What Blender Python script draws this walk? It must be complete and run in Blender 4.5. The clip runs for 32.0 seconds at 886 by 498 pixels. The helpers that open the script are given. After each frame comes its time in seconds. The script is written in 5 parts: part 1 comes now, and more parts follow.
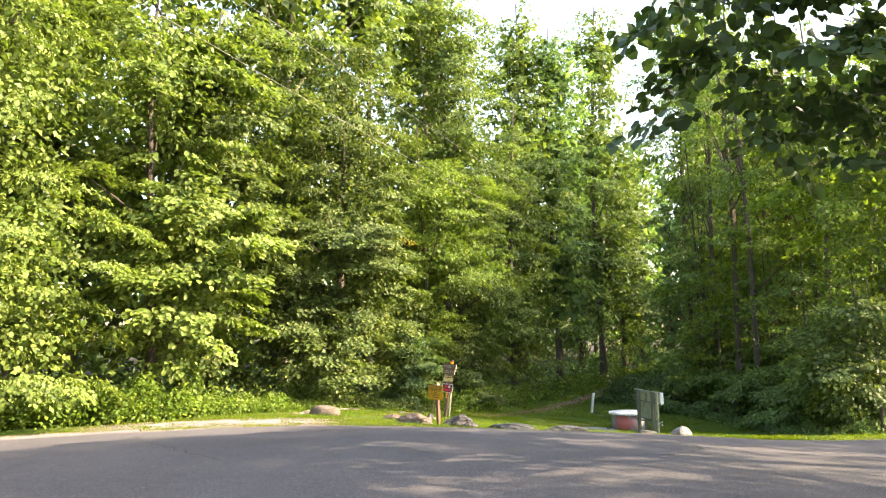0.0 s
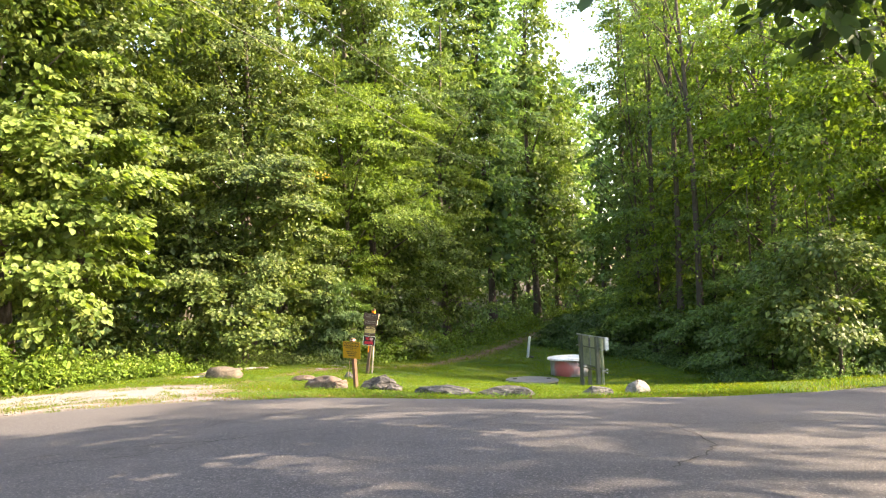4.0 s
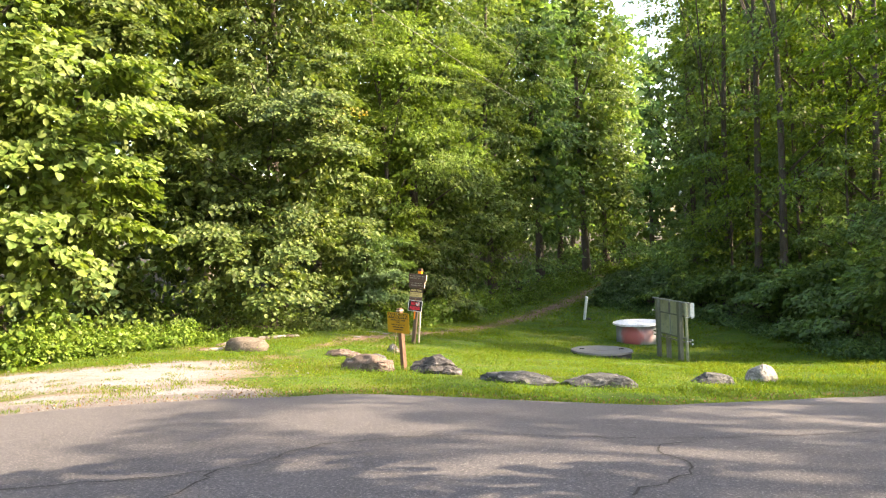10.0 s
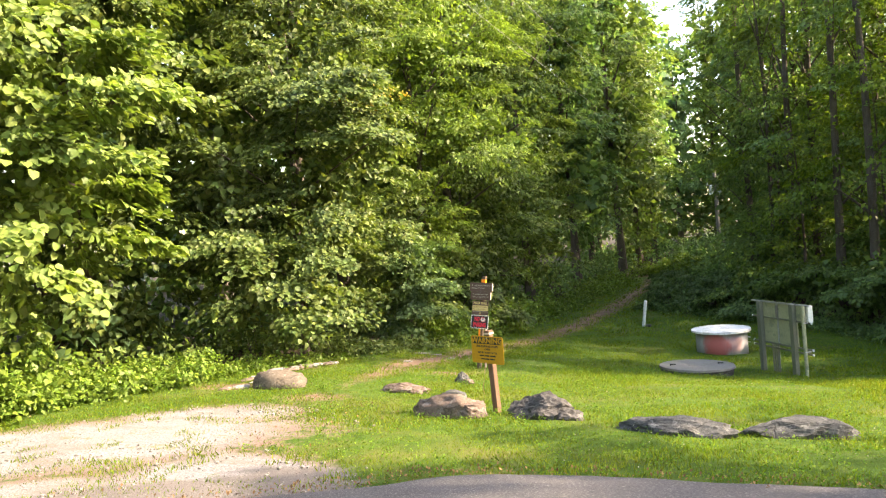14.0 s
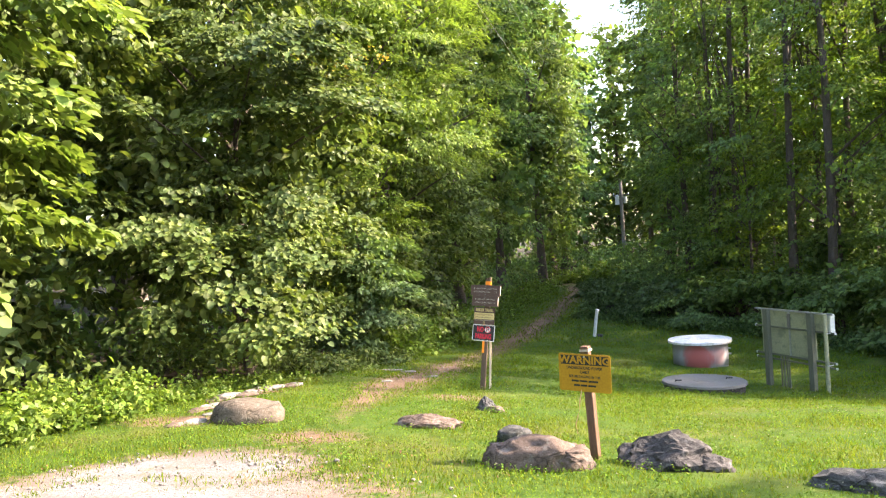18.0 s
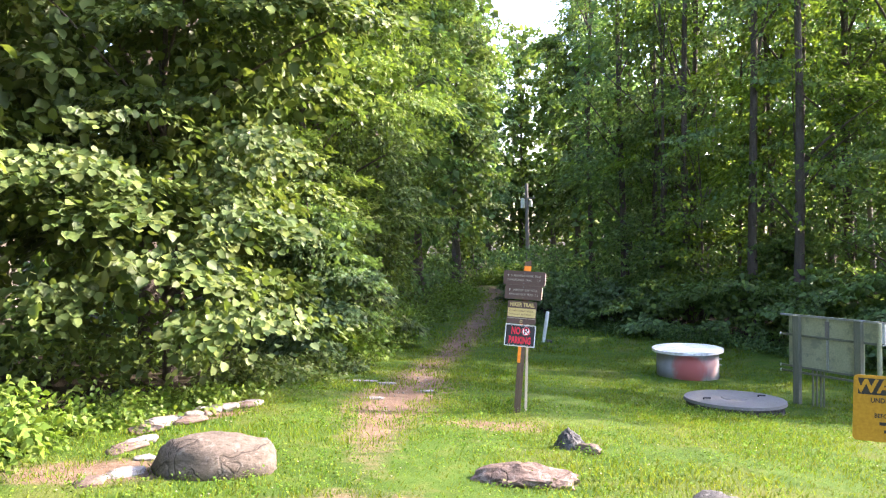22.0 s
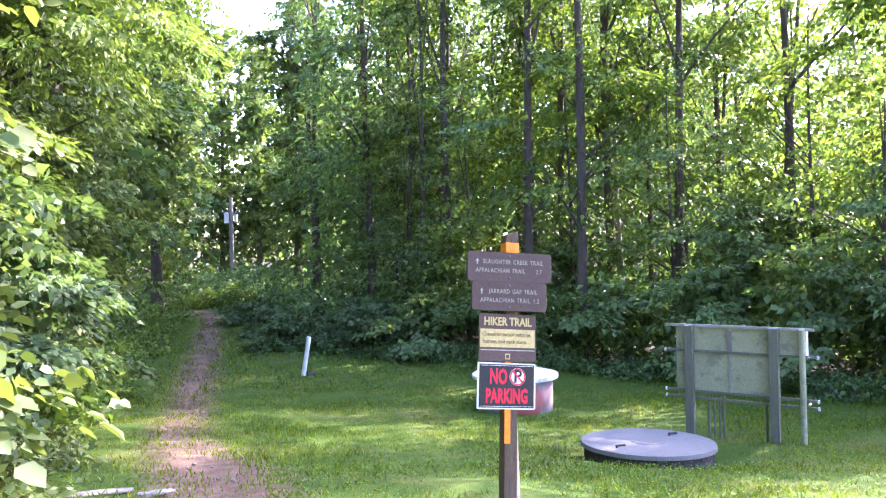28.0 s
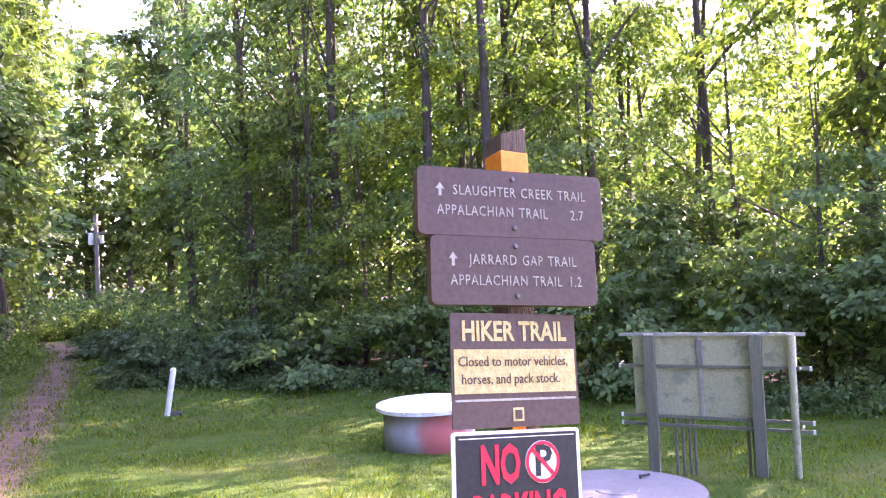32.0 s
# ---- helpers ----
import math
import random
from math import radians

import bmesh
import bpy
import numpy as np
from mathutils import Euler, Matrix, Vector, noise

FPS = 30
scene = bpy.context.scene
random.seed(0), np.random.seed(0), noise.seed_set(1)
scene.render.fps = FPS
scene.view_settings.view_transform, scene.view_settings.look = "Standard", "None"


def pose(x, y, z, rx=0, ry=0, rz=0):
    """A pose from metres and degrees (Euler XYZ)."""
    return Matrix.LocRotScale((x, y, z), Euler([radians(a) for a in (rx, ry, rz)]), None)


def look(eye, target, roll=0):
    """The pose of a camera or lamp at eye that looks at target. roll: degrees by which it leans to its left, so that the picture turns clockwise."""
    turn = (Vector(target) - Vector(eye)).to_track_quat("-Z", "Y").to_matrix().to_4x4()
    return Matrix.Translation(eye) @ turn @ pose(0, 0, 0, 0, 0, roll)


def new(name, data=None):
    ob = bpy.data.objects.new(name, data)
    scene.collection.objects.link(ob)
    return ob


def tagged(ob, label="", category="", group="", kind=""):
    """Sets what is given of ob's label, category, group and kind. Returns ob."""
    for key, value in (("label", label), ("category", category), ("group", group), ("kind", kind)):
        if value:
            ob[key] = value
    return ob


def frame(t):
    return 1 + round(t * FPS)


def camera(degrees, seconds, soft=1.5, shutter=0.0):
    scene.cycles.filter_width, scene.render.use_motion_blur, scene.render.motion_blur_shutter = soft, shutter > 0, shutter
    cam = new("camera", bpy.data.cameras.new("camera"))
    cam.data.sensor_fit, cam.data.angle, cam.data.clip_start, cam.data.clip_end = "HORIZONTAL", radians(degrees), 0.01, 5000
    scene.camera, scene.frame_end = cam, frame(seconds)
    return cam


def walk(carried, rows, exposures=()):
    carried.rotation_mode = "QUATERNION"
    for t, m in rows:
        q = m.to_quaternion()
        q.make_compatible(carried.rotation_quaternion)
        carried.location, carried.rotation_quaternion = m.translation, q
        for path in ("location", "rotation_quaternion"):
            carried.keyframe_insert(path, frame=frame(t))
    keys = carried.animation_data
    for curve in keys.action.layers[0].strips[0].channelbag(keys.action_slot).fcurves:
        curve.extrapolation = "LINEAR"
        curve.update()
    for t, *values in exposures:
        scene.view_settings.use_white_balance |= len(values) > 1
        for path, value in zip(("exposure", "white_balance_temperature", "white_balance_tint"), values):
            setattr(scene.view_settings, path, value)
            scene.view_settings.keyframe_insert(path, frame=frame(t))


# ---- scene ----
cam = camera(62.1, 32.0, 1.2)

PATH = [
    (0, (9.596, -20.132, 2.412), (8.745, -18.337, 2.646), -1.3),
    (0.5, (9.32, -19.759, 2.417), (8.542, -17.928, 2.618), -1.3),
    (1, (9.213, -19.478, 2.422), (8.488, -17.622, 2.592), -1.1),
    (1.5, (9.133, -19.235, 2.472), (8.465, -17.357, 2.635), -1.5),
    (2, (9.006, -18.851, 2.495), (8.397, -16.952, 2.642), -2.0),
    (2.5, (8.915, -18.419, 2.499), (8.323, -16.512, 2.617), -2.3),
    (3, (8.852, -18.075, 2.487), (8.236, -16.175, 2.586), -2.2),
    (3.5, (8.751, -17.752, 2.504), (8.104, -15.861, 2.589), -2.3),
    (4, (8.657, -17.406, 2.478), (7.968, -15.53, 2.549), -2.7),
    (4.5, (8.518, -17.084, 2.464), (7.783, -15.225, 2.529), -2.9),
    (6.5, (8.027, -16.13, 2.599), (7.318, -14.262, 2.698), -3.3),
    (7, (7.909, -15.969, 2.569), (7.165, -14.115, 2.674), -3.0),
    (7.5, (7.838, -15.778, 2.537), (6.819, -14.059, 2.624), -3.4),
    (8, (7.828, -15.713, 2.534), (6.567, -14.162, 2.605), -4.1),
    (8.5, (7.767, -15.636, 2.497), (6.615, -14.002, 2.501), -3.7),
    (9, (7.548, -15.437, 2.52), (6.594, -13.679, 2.483), -2.4),
    (9.5, (7.371, -15.16, 2.509), (6.519, -13.352, 2.444), -2.2),
    (10, (7.136, -14.847, 2.539), (6.354, -13.007, 2.486), -2.6),
    (10.5, (6.863, -14.516, 2.566), (6.144, -12.65, 2.543), -3.1),
    (11, (6.655, -14.179, 2.547), (5.956, -12.305, 2.534), -3.3),
    (11.5, (6.339, -13.889, 2.524), (5.62, -12.022, 2.505), -3.2),
    (12, (6.088, -13.581, 2.494), (5.337, -11.727, 2.474), -3.5),
    (12.5, (5.843, -13.239, 2.504), (5.07, -11.395, 2.484), -3.8),
    (13, (5.545, -13.087, 2.52), (4.759, -11.248, 2.496), -4.4),
    (13.5, (5.27, -12.785, 2.488), (4.477, -10.95, 2.455), -4.7),
    (14, (4.986, -12.556, 2.466), (4.182, -10.725, 2.434), -4.8),
    (14.5, (4.676, -12.409, 2.48), (3.87, -10.579, 2.449), -4.9),
    (16.5, (3.487, -11.665, 2.445), (2.791, -9.792, 2.344), -5.9),
    (17, (3.124, -11.416, 2.418), (2.482, -9.527, 2.288), -5.9),
    (17.5, (2.748, -11.116, 2.376), (2.243, -9.185, 2.256), -5.0),
    (18, (2.404, -10.827, 2.335), (1.89, -8.894, 2.304), -3.8),
    (18.5, (2.074, -10.588, 2.306), (1.598, -8.645, 2.309), -2.2),
    (19, (1.809, -10.207, 2.253), (1.327, -8.266, 2.273), -2.8),
    (19.5, (1.533, -9.923, 2.194), (1.057, -7.98, 2.209), -2.7),
    (20, (1.29, -9.509, 2.139), (0.832, -7.563, 2.162), -2.9),
    (20.5, (0.973, -9.161, 2.086), (0.496, -7.219, 2.108), -2.5),
    (21, (0.621, -8.812, 2.045), (0.252, -6.847, 1.977), -1.3),
    (21.5, (0.332, -8.493, 2.02), (-0.012, -6.523, 1.99), -1.7),
    (22, (0.019, -8.189, 1.995), (-0.177, -6.199, 1.957), -1.2),
    (22.5, (-0.194, -7.776, 1.946), (-0.324, -5.781, 1.893), -2.8),
    (23, (-0.406, -7.396, 1.906), (-0.442, -5.397, 1.861), -2.4),
    (23.5, (-0.568, -6.999, 1.865), (-0.483, -5.001, 1.835), -2.2),
    (24, (-0.75, -6.565, 1.847), (-0.593, -4.571, 1.833), -2.0),
    (24.5, (-0.961, -6.237, 1.831), (-0.715, -4.253, 1.784), -0.9),
    (25, (-1.054, -5.733, 1.786), (-0.815, -3.747, 1.759), -1.6),
    (25.5, (-1.193, -5.422, 1.755), (-0.89, -3.445, 1.754), -0.7),
    (27.5, (-1.486, -3.853, 1.623), (-0.963, -1.923, 1.637), -1.3),
    (28, (-1.506, -3.576, 1.585), (-0.874, -1.678, 1.591), -1.4),
    (28.5, (-1.524, -3.274, 1.578), (-0.739, -1.434, 1.586), -0.7),
    (29, (-1.399, -2.927, 1.547), (-0.723, -1.047, 1.642), -2.2),
    (29.5, (-1.328, -2.635, 1.486), (-0.504, -0.815, 1.581), -0.4),
    (30, (-1.265, -2.32, 1.454), (-0.33, -0.555, 1.557), -0.4),
    (30.5, (-1.124, -2.053, 1.457), (-0.23, -0.269, 1.585), -2.0),
    (31, (-1.047, -1.75, 1.414), (-0.075, -0.005, 1.512), -2.1),
    (31.5, (-0.965, -1.494, 1.371), (0.081, 0.21, 1.402), -1.9),
    (32, (-0.829, -1.332, 1.349), (0.08, 0.448, 1.398), -2.9),
]
walk(cam, [(t, look(eye, target, roll)) for t, eye, target, roll in PATH], [(0, 2.75, 7300, 18), (14, 2.72, 7200, 18), (20, 2.92, 6200, 26), (25, 3.2, 5700, 32), (28, 3.68, 5420, 44), (29.5, 3.95, 5560, 60), (32, 3.88, 5800, 66)])

# ---- world, sun and exposure ----
SUN_AZ, SUN_EL = radians(71), radians(34)      # azimuth from +y towards +x
world = bpy.data.worlds.new("sky_world")
scene.world = world
world.use_nodes = True
wn = world.node_tree.nodes
sky = wn.new("ShaderNodeTexSky")
sky.sky_type = "NISHITA"
sky.sun_disc = False
sky.sun_elevation, sky.sun_rotation = SUN_EL, SUN_AZ
sky.air_density, sky.dust_density = 1.3, 2.5
world.node_tree.links.new(sky.outputs[0], wn["Background"].inputs[0])
wn["Background"].inputs[1].default_value = 0.15
sun_data = bpy.data.lights.new("sun", "SUN")
sun_data.energy, sun_data.angle, sun_data.color = 3.7, radians(0.53), (1.0, 0.86, 0.64)
sun = new("sun", sun_data)
to_sun = Vector((math.sin(SUN_AZ) * math.cos(SUN_EL), math.cos(SUN_AZ) * math.cos(SUN_EL), math.sin(SUN_EL)))
sun.matrix_world = look(to_sun * 100, (0, 0, 0))


# ---- materials ----
def material(name, rough=0.8, metal=0.0, spec=0.3):
    m = bpy.data.materials.new(name)
    m.use_nodes = True
    nt = m.node_tree
    b = nt.nodes["Principled BSDF"]
    b.inputs["Roughness"].default_value, b.inputs["Metallic"].default_value = rough, metal
    b.inputs["Specular IOR Level"].default_value = spec
    return m, nt, b


def node(nt, kind, **values):
    n = nt.nodes.new(kind)
    for k, v in values.items():
        if k in n.inputs:
            n.inputs[k].default_value = v
    return n


def ramp(nt, source, *stops):
    r = nt.nodes.new("ShaderNodeValToRGB")
    el = r.color_ramp.elements
    while len(el) < len(stops):
        el.new(0.5)
    for e, (p, c) in zip(el, stops):
        e.position, e.color = p, (*c, 1) if len(c) == 3 else c
    nt.links.new(source, r.inputs[0])
    return r.outputs[0]


def noise_of(nt, scale, detail=4, rough=0.6, coords="Object", stretch=None):
    tc = nt.nodes.new("ShaderNodeTexCoord")
    src = tc.outputs[coords]
    if stretch:
        mp = nt.nodes.new("ShaderNodeMapping")
        mp.inputs["Scale"].default_value = stretch
        nt.links.new(src, mp.inputs[0])
        src = mp.outputs[0]
    n = node(nt, "ShaderNodeTexNoise", Scale=scale, Detail=detail, Roughness=rough)
    nt.links.new(src, n.inputs["Vector"])
    return n.outputs["Fac"]


def mix(nt, fac, a, b, mode="MIX"):
    m = nt.nodes.new("ShaderNodeMix")
    m.data_type, m.blend_type = "RGBA", mode
    for socket, v in ((m.inputs[0], fac), (m.inputs[6], a), (m.inputs[7], b)):
        if isinstance(v, (int, float)):
            socket.default_value = v
        elif isinstance(v, tuple):
            socket.default_value = (*v, 1)
        else:
            nt.links.new(v, socket)
    return m.outputs[2]


def bump(nt, b, height, strength, distance):
    n = node(nt, "ShaderNodeBump", Strength=strength, Distance=distance)
    nt.links.new(height, n.inputs["Height"])
    nt.links.new(n.outputs[0], b.inputs["Normal"])


def surface(name, dark, light, scale=6, fine=60, rough=0.8, metal=0.0, bumpy=0.4, depth=0.01, spot=None, stretch=None, spec=0.3):
    """Two scales of noise between two colours, with relief; spot: a third colour in patches."""
    m, nt, b = material(name, rough, metal, spec)
    big, small = noise_of(nt, scale, 4, 0.65, "Object", stretch), noise_of(nt, fine, 3, 0.6, "Object", stretch)
    c = ramp(nt, big, (0.3, dark), (0.7, light))
    c = mix(nt, 0.35, c, ramp(nt, small, (0.3, tuple(v * 0.55 for v in dark)), (0.7, tuple(min(1, v * 1.25) for v in light))))
    if spot:
        c = mix(nt, ramp(nt, noise_of(nt, scale * 1.7, 5, 0.7), (0.52, (0, 0, 0)), (0.6, (1, 1, 1))), c, spot)
    nt.links.new(c, b.inputs["Base Color"])
    bump(nt, b, small, bumpy, depth)
    return m


def leaf_material(name, *greens, gloss=0.5, through_light=0.34, spec=0.24):
    m, nt, b = material(name, gloss, 0, spec)
    g = nt.nodes.new("ShaderNodeNewGeometry")
    n = len(greens)
    c = ramp(nt, g.outputs["Random Per Island"], *[((i + 0.5) / n, q) for i, q in enumerate(greens)])
    c = mix(nt, ramp(nt, noise_of(nt, 0.9, 3), (0.3, (0, 0, 0)), (0.7, (0.55, 0.55, 0.55))), c, greens[-1])
    tone = node(nt, "ShaderNodeMath")
    tone.operation = "MULTIPLY"
    nt.links.new(g.outputs["Random Per Island"], tone.inputs[0])
    tone.inputs[1].default_value = 23.7
    part_of = node(nt, "ShaderNodeMath")
    part_of.operation = "FRACT"
    nt.links.new(tone.outputs[0], part_of.inputs[0])
    c = mix(nt, 1.0, c, ramp(nt, part_of.outputs[0], (0.0, (0.66, 0.66, 0.66)), (0.55, (1.1, 1.1, 1.1)), (1.0, (1.55, 1.55, 1.4))), "MULTIPLY")
    nt.links.new(c, b.inputs["Base Color"])
    t = nt.nodes.new("ShaderNodeBsdfTranslucent")
    nt.links.new(mix(nt, 1.0, c, (1.25, 1.3, 0.55), "MULTIPLY"), t.inputs[0])
    s = nt.nodes.new("ShaderNodeMixShader")
    s.inputs[0].default_value = through_light
    nt.links.new(b.outputs[0], s.inputs[1])
    nt.links.new(t.outputs[0], s.inputs[2])
    nt.links.new(s.outputs[0], nt.nodes["Material Output"].inputs[0])
    return m


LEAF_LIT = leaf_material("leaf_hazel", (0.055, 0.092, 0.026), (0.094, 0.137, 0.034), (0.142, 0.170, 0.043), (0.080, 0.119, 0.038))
LEAF_VINE = leaf_material("leaf_vine", (0.092, 0.150, 0.034), (0.134, 0.192, 0.043), (0.172, 0.214, 0.050), (0.116, 0.172, 0.041))
LEAF_LOCUST = leaf_material("leaf_locust", (0.097, 0.161, 0.032), (0.136, 0.207, 0.035), (0.170, 0.230, 0.038), (0.114, 0.178, 0.035), through_light=0.42)
LEAF_DARK = leaf_material("leaf_deep_green", (0.078, 0.145, 0.062), (0.112, 0.196, 0.072), (0.160, 0.236, 0.082), (0.100, 0.172, 0.080), through_light=0.5)
LEAF_TALL = leaf_material("leaf_poplar", (0.069, 0.116, 0.033), (0.113, 0.174, 0.044), (0.156, 0.209, 0.049), (0.096, 0.144, 0.044), through_light=0.4)
LEAF_PINE = leaf_material("needles_hemlock", (0.051, 0.100, 0.051), (0.073, 0.137, 0.064), (0.100, 0.164, 0.064), (0.062, 0.120, 0.058), through_light=0.36)
LEAF_HERB = leaf_material("leaf_herb", (0.074, 0.140, 0.020), (0.105, 0.180, 0.025), (0.147, 0.200, 0.030), (0.095, 0.155, 0.022))
LEAF_BLUE = leaf_material("leaf_bluish", (0.063, 0.112, 0.050), (0.084, 0.142, 0.060), (0.110, 0.159, 0.058), (0.074, 0.125, 0.052), through_light=0.42)
LEAF_SHADE = leaf_material("leaf_shade_tree", (0.092, 0.158, 0.058), (0.128, 0.205, 0.070), (0.172, 0.240, 0.078), (0.110, 0.178, 0.070), through_light=0.52)
# Maple green darkened so the overhanging bough's shaded silhouette is in the colour.
LEAF_SILHOUETTE = leaf_material("leaf_maple_silhouette", (0.035, 0.066, 0.022), (0.05, 0.09, 0.028), (0.066, 0.108, 0.03), (0.044, 0.078, 0.028), through_light=0.3)
LEAF_RED = leaf_material("leaf_turning", (0.24, 0.22, 0.03), (0.3, 0.25, 0.03), (0.2, 0.2, 0.03), (0.3, 0.2, 0.04))
GRASS = leaf_material("grass_blades", (0.056, 0.122, 0.006), (0.080, 0.152, 0.008), (0.118, 0.178, 0.011), (0.135, 0.148, 0.020), gloss=0.8, through_light=0.42, spec=0.08)
LEAF_CLOVER = leaf_material("leaf_clover", (0.052, 0.127, 0.016), (0.071, 0.154, 0.018), (0.095, 0.171, 0.023), (0.114, 0.155, 0.026), gloss=0.85, through_light=0.34, spec=0.08)
# Glow against the sun is put into this leaf: yellower colour, more translucency.
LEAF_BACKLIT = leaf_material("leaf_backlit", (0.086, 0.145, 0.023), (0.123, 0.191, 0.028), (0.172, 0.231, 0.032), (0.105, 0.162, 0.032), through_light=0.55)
BARK = surface("bark", (0.05, 0.04, 0.032), (0.125, 0.105, 0.086), 5, 40, 0.9, bumpy=0.9, depth=0.03, stretch=(3, 3, 0.6))
BARK_PALE = surface("bark_pale", (0.13, 0.11, 0.09), (0.3, 0.27, 0.23), 4, 35, 0.9, bumpy=0.7, depth=0.02, stretch=(3, 3, 0.7))
ASPHALT_M, nt, b = material("asphalt", 0.88, 0, 0.3)
fine, mid_n, big = noise_of(nt, 60, 5, 0.8), noise_of(nt, 3.2, 6, 0.7), noise_of(nt, 0.33, 4, 0.6)
c = ramp(nt, mid_n, (0.3, (0.032, 0.031, 0.034)), (0.7, (0.06, 0.057, 0.06)))
c = mix(nt, ramp(nt, big, (0.35, (0, 0, 0)), (0.68, (0.7, 0.7, 0.7))), c, (0.082, 0.078, 0.08))
c = mix(nt, ramp(nt, fine, (0.54, (0, 0, 0)), (0.64, (0.85, 0.85, 0.85))), c, (0.22, 0.205, 0.195))
c = mix(nt, ramp(nt, fine, (0.36, (0.85, 0.85, 0.85)), (0.46, (0, 0, 0))), c, (0.018, 0.017, 0.018))
nt.links.new(c, b.inputs["Base Color"])
bump(nt, b, fine, 0.6, 0.008)
CRACK = surface("crack_dark", (0.012, 0.012, 0.013), (0.03, 0.028, 0.026), 20, 90, 1.0)
WOOD_BROWN = surface("post_brown", (0.09, 0.05, 0.032), (0.17, 0.1, 0.065), 6, 50, 0.85, stretch=(4, 4, 0.5), bumpy=0.7)
WOOD_OLD = surface("post_weathered", (0.062, 0.043, 0.028), (0.136, 0.099, 0.068), 7, 55, 0.9, stretch=(5, 5, 0.45), bumpy=0.8)
WOOD_PALE = surface("stake_pale", (0.42, 0.34, 0.24), (0.6, 0.52, 0.4), 9, 60, 0.85, stretch=(4, 4, 0.5))
WOOD_GREY = surface("board_leg_grey", (0.1, 0.106, 0.078), (0.178, 0.184, 0.136), 7, 55, 0.9, stretch=(5, 5, 0.45), bumpy=0.7)
SIGN_BROWN = surface("sign_brown_paint", (0.07, 0.044, 0.034), (0.105, 0.066, 0.052), 5, 70, 0.6, bumpy=0.25, depth=0.003)
SIGN_EDGE = surface("sign_edge_raw", (0.35, 0.29, 0.22), (0.5, 0.43, 0.34), 12, 70, 0.9)
CREAM = surface("lettering_cream", (0.31, 0.28, 0.215), (0.4, 0.37, 0.3), 14, 80, 0.7)
YELLOW_PALE = surface("sign_yellow_faded", (0.44, 0.33, 0.11), (0.58, 0.46, 0.2), 6, 60, 0.6)
YELLOW = surface("sign_yellow", (0.33, 0.175, 0.007), (0.4, 0.225, 0.011), 5, 60, 0.5, bumpy=0.1)
BLACK = surface("sign_black", (0.012, 0.012, 0.013), (0.025, 0.025, 0.027), 8, 60, 0.45, bumpy=0.1)
WHITE = surface("paint_white", (0.6, 0.6, 0.58), (0.8, 0.8, 0.78), 7, 60, 0.6, bumpy=0.2)
RED = surface("sign_red", (0.55, 0.015, 0.035), (0.68, 0.025, 0.05), 6, 60, 0.5, bumpy=0.1)
ORANGE = surface("orange_tape", (0.75, 0.2, 0.006), (0.88, 0.27, 0.012), 6, 60, 0.5, bumpy=0.1)
STEEL = surface("galvanised", (0.3, 0.31, 0.31), (0.46, 0.47, 0.46), 9, 70, 0.5, 0.7, bumpy=0.2)
SAGE = surface("panel_sage", (0.262, 0.27, 0.165), (0.352, 0.355, 0.23), 2.5, 50, 0.7, bumpy=0.2, spot=(0.2, 0.215, 0.145))
BOX_GREY = surface("meter_box_grey", (0.5, 0.53, 0.5), (0.64, 0.66, 0.62), 4, 50, 0.5)
CONCRETE = surface("concrete", (0.118, 0.114, 0.1), (0.186, 0.182, 0.163), 4, 70, 0.9, bumpy=0.5, spot=(0.153, 0.138, 0.138))
LID_WHITE = surface("lid_white", (0.62, 0.63, 0.64), (0.8, 0.8, 0.8), 3, 60, 0.55, spot=(0.5, 0.5, 0.5))
DRUM, nt, b = material("drum_grey_red", 0.8, 0, 0.25)
c = ramp(nt, noise_of(nt, 2.5, 5, 0.65), (0.3, (0.22, 0.217, 0.222)), (0.7, (0.33, 0.326, 0.325)))
c = mix(nt, ramp(nt, noise_of(nt, 9, 5, 0.7, "Object", (1, 1, 0.25)), (0.55, (0, 0, 0)), (0.7, (0.5, 0.5, 0.5))), c, (0.14, 0.125, 0.115))
for angle, high, reach, strong in ((254, 0.36, 0.24, 0.85), (258, 0.1, 0.25, 0.85), (268, 0.26, 0.25, 0.85), (302, 0.3, 0.2, 0.45)):
    far = nt.nodes.new("ShaderNodeVectorMath")
    far.operation = "DISTANCE"
    nt.links.new(nt.nodes.new("ShaderNodeTexCoord").outputs["Object"], far.inputs[0])
    far.inputs[1].default_value = (0.65 * math.cos(radians(angle)), 0.65 * math.sin(radians(angle)), high)
    edge = node(nt, "ShaderNodeMath")
    edge.operation = "MULTIPLY_ADD"
    nt.links.new(noise_of(nt, 7, 4, 0.7), edge.inputs[0])
    edge.inputs[1].default_value = -0.16
    nt.links.new(far.outputs["Value"], edge.inputs[2])
    c = mix(nt, ramp(nt, edge.outputs[0], (max(0.0, reach - 0.11), (strong,) * 3), (reach, (0, 0, 0))), c, (0.36, 0.1, 0.085))
nt.links.new(c, b.inputs["Base Color"])
bump(nt, b, noise_of(nt, 40, 3), 0.3, 0.008)


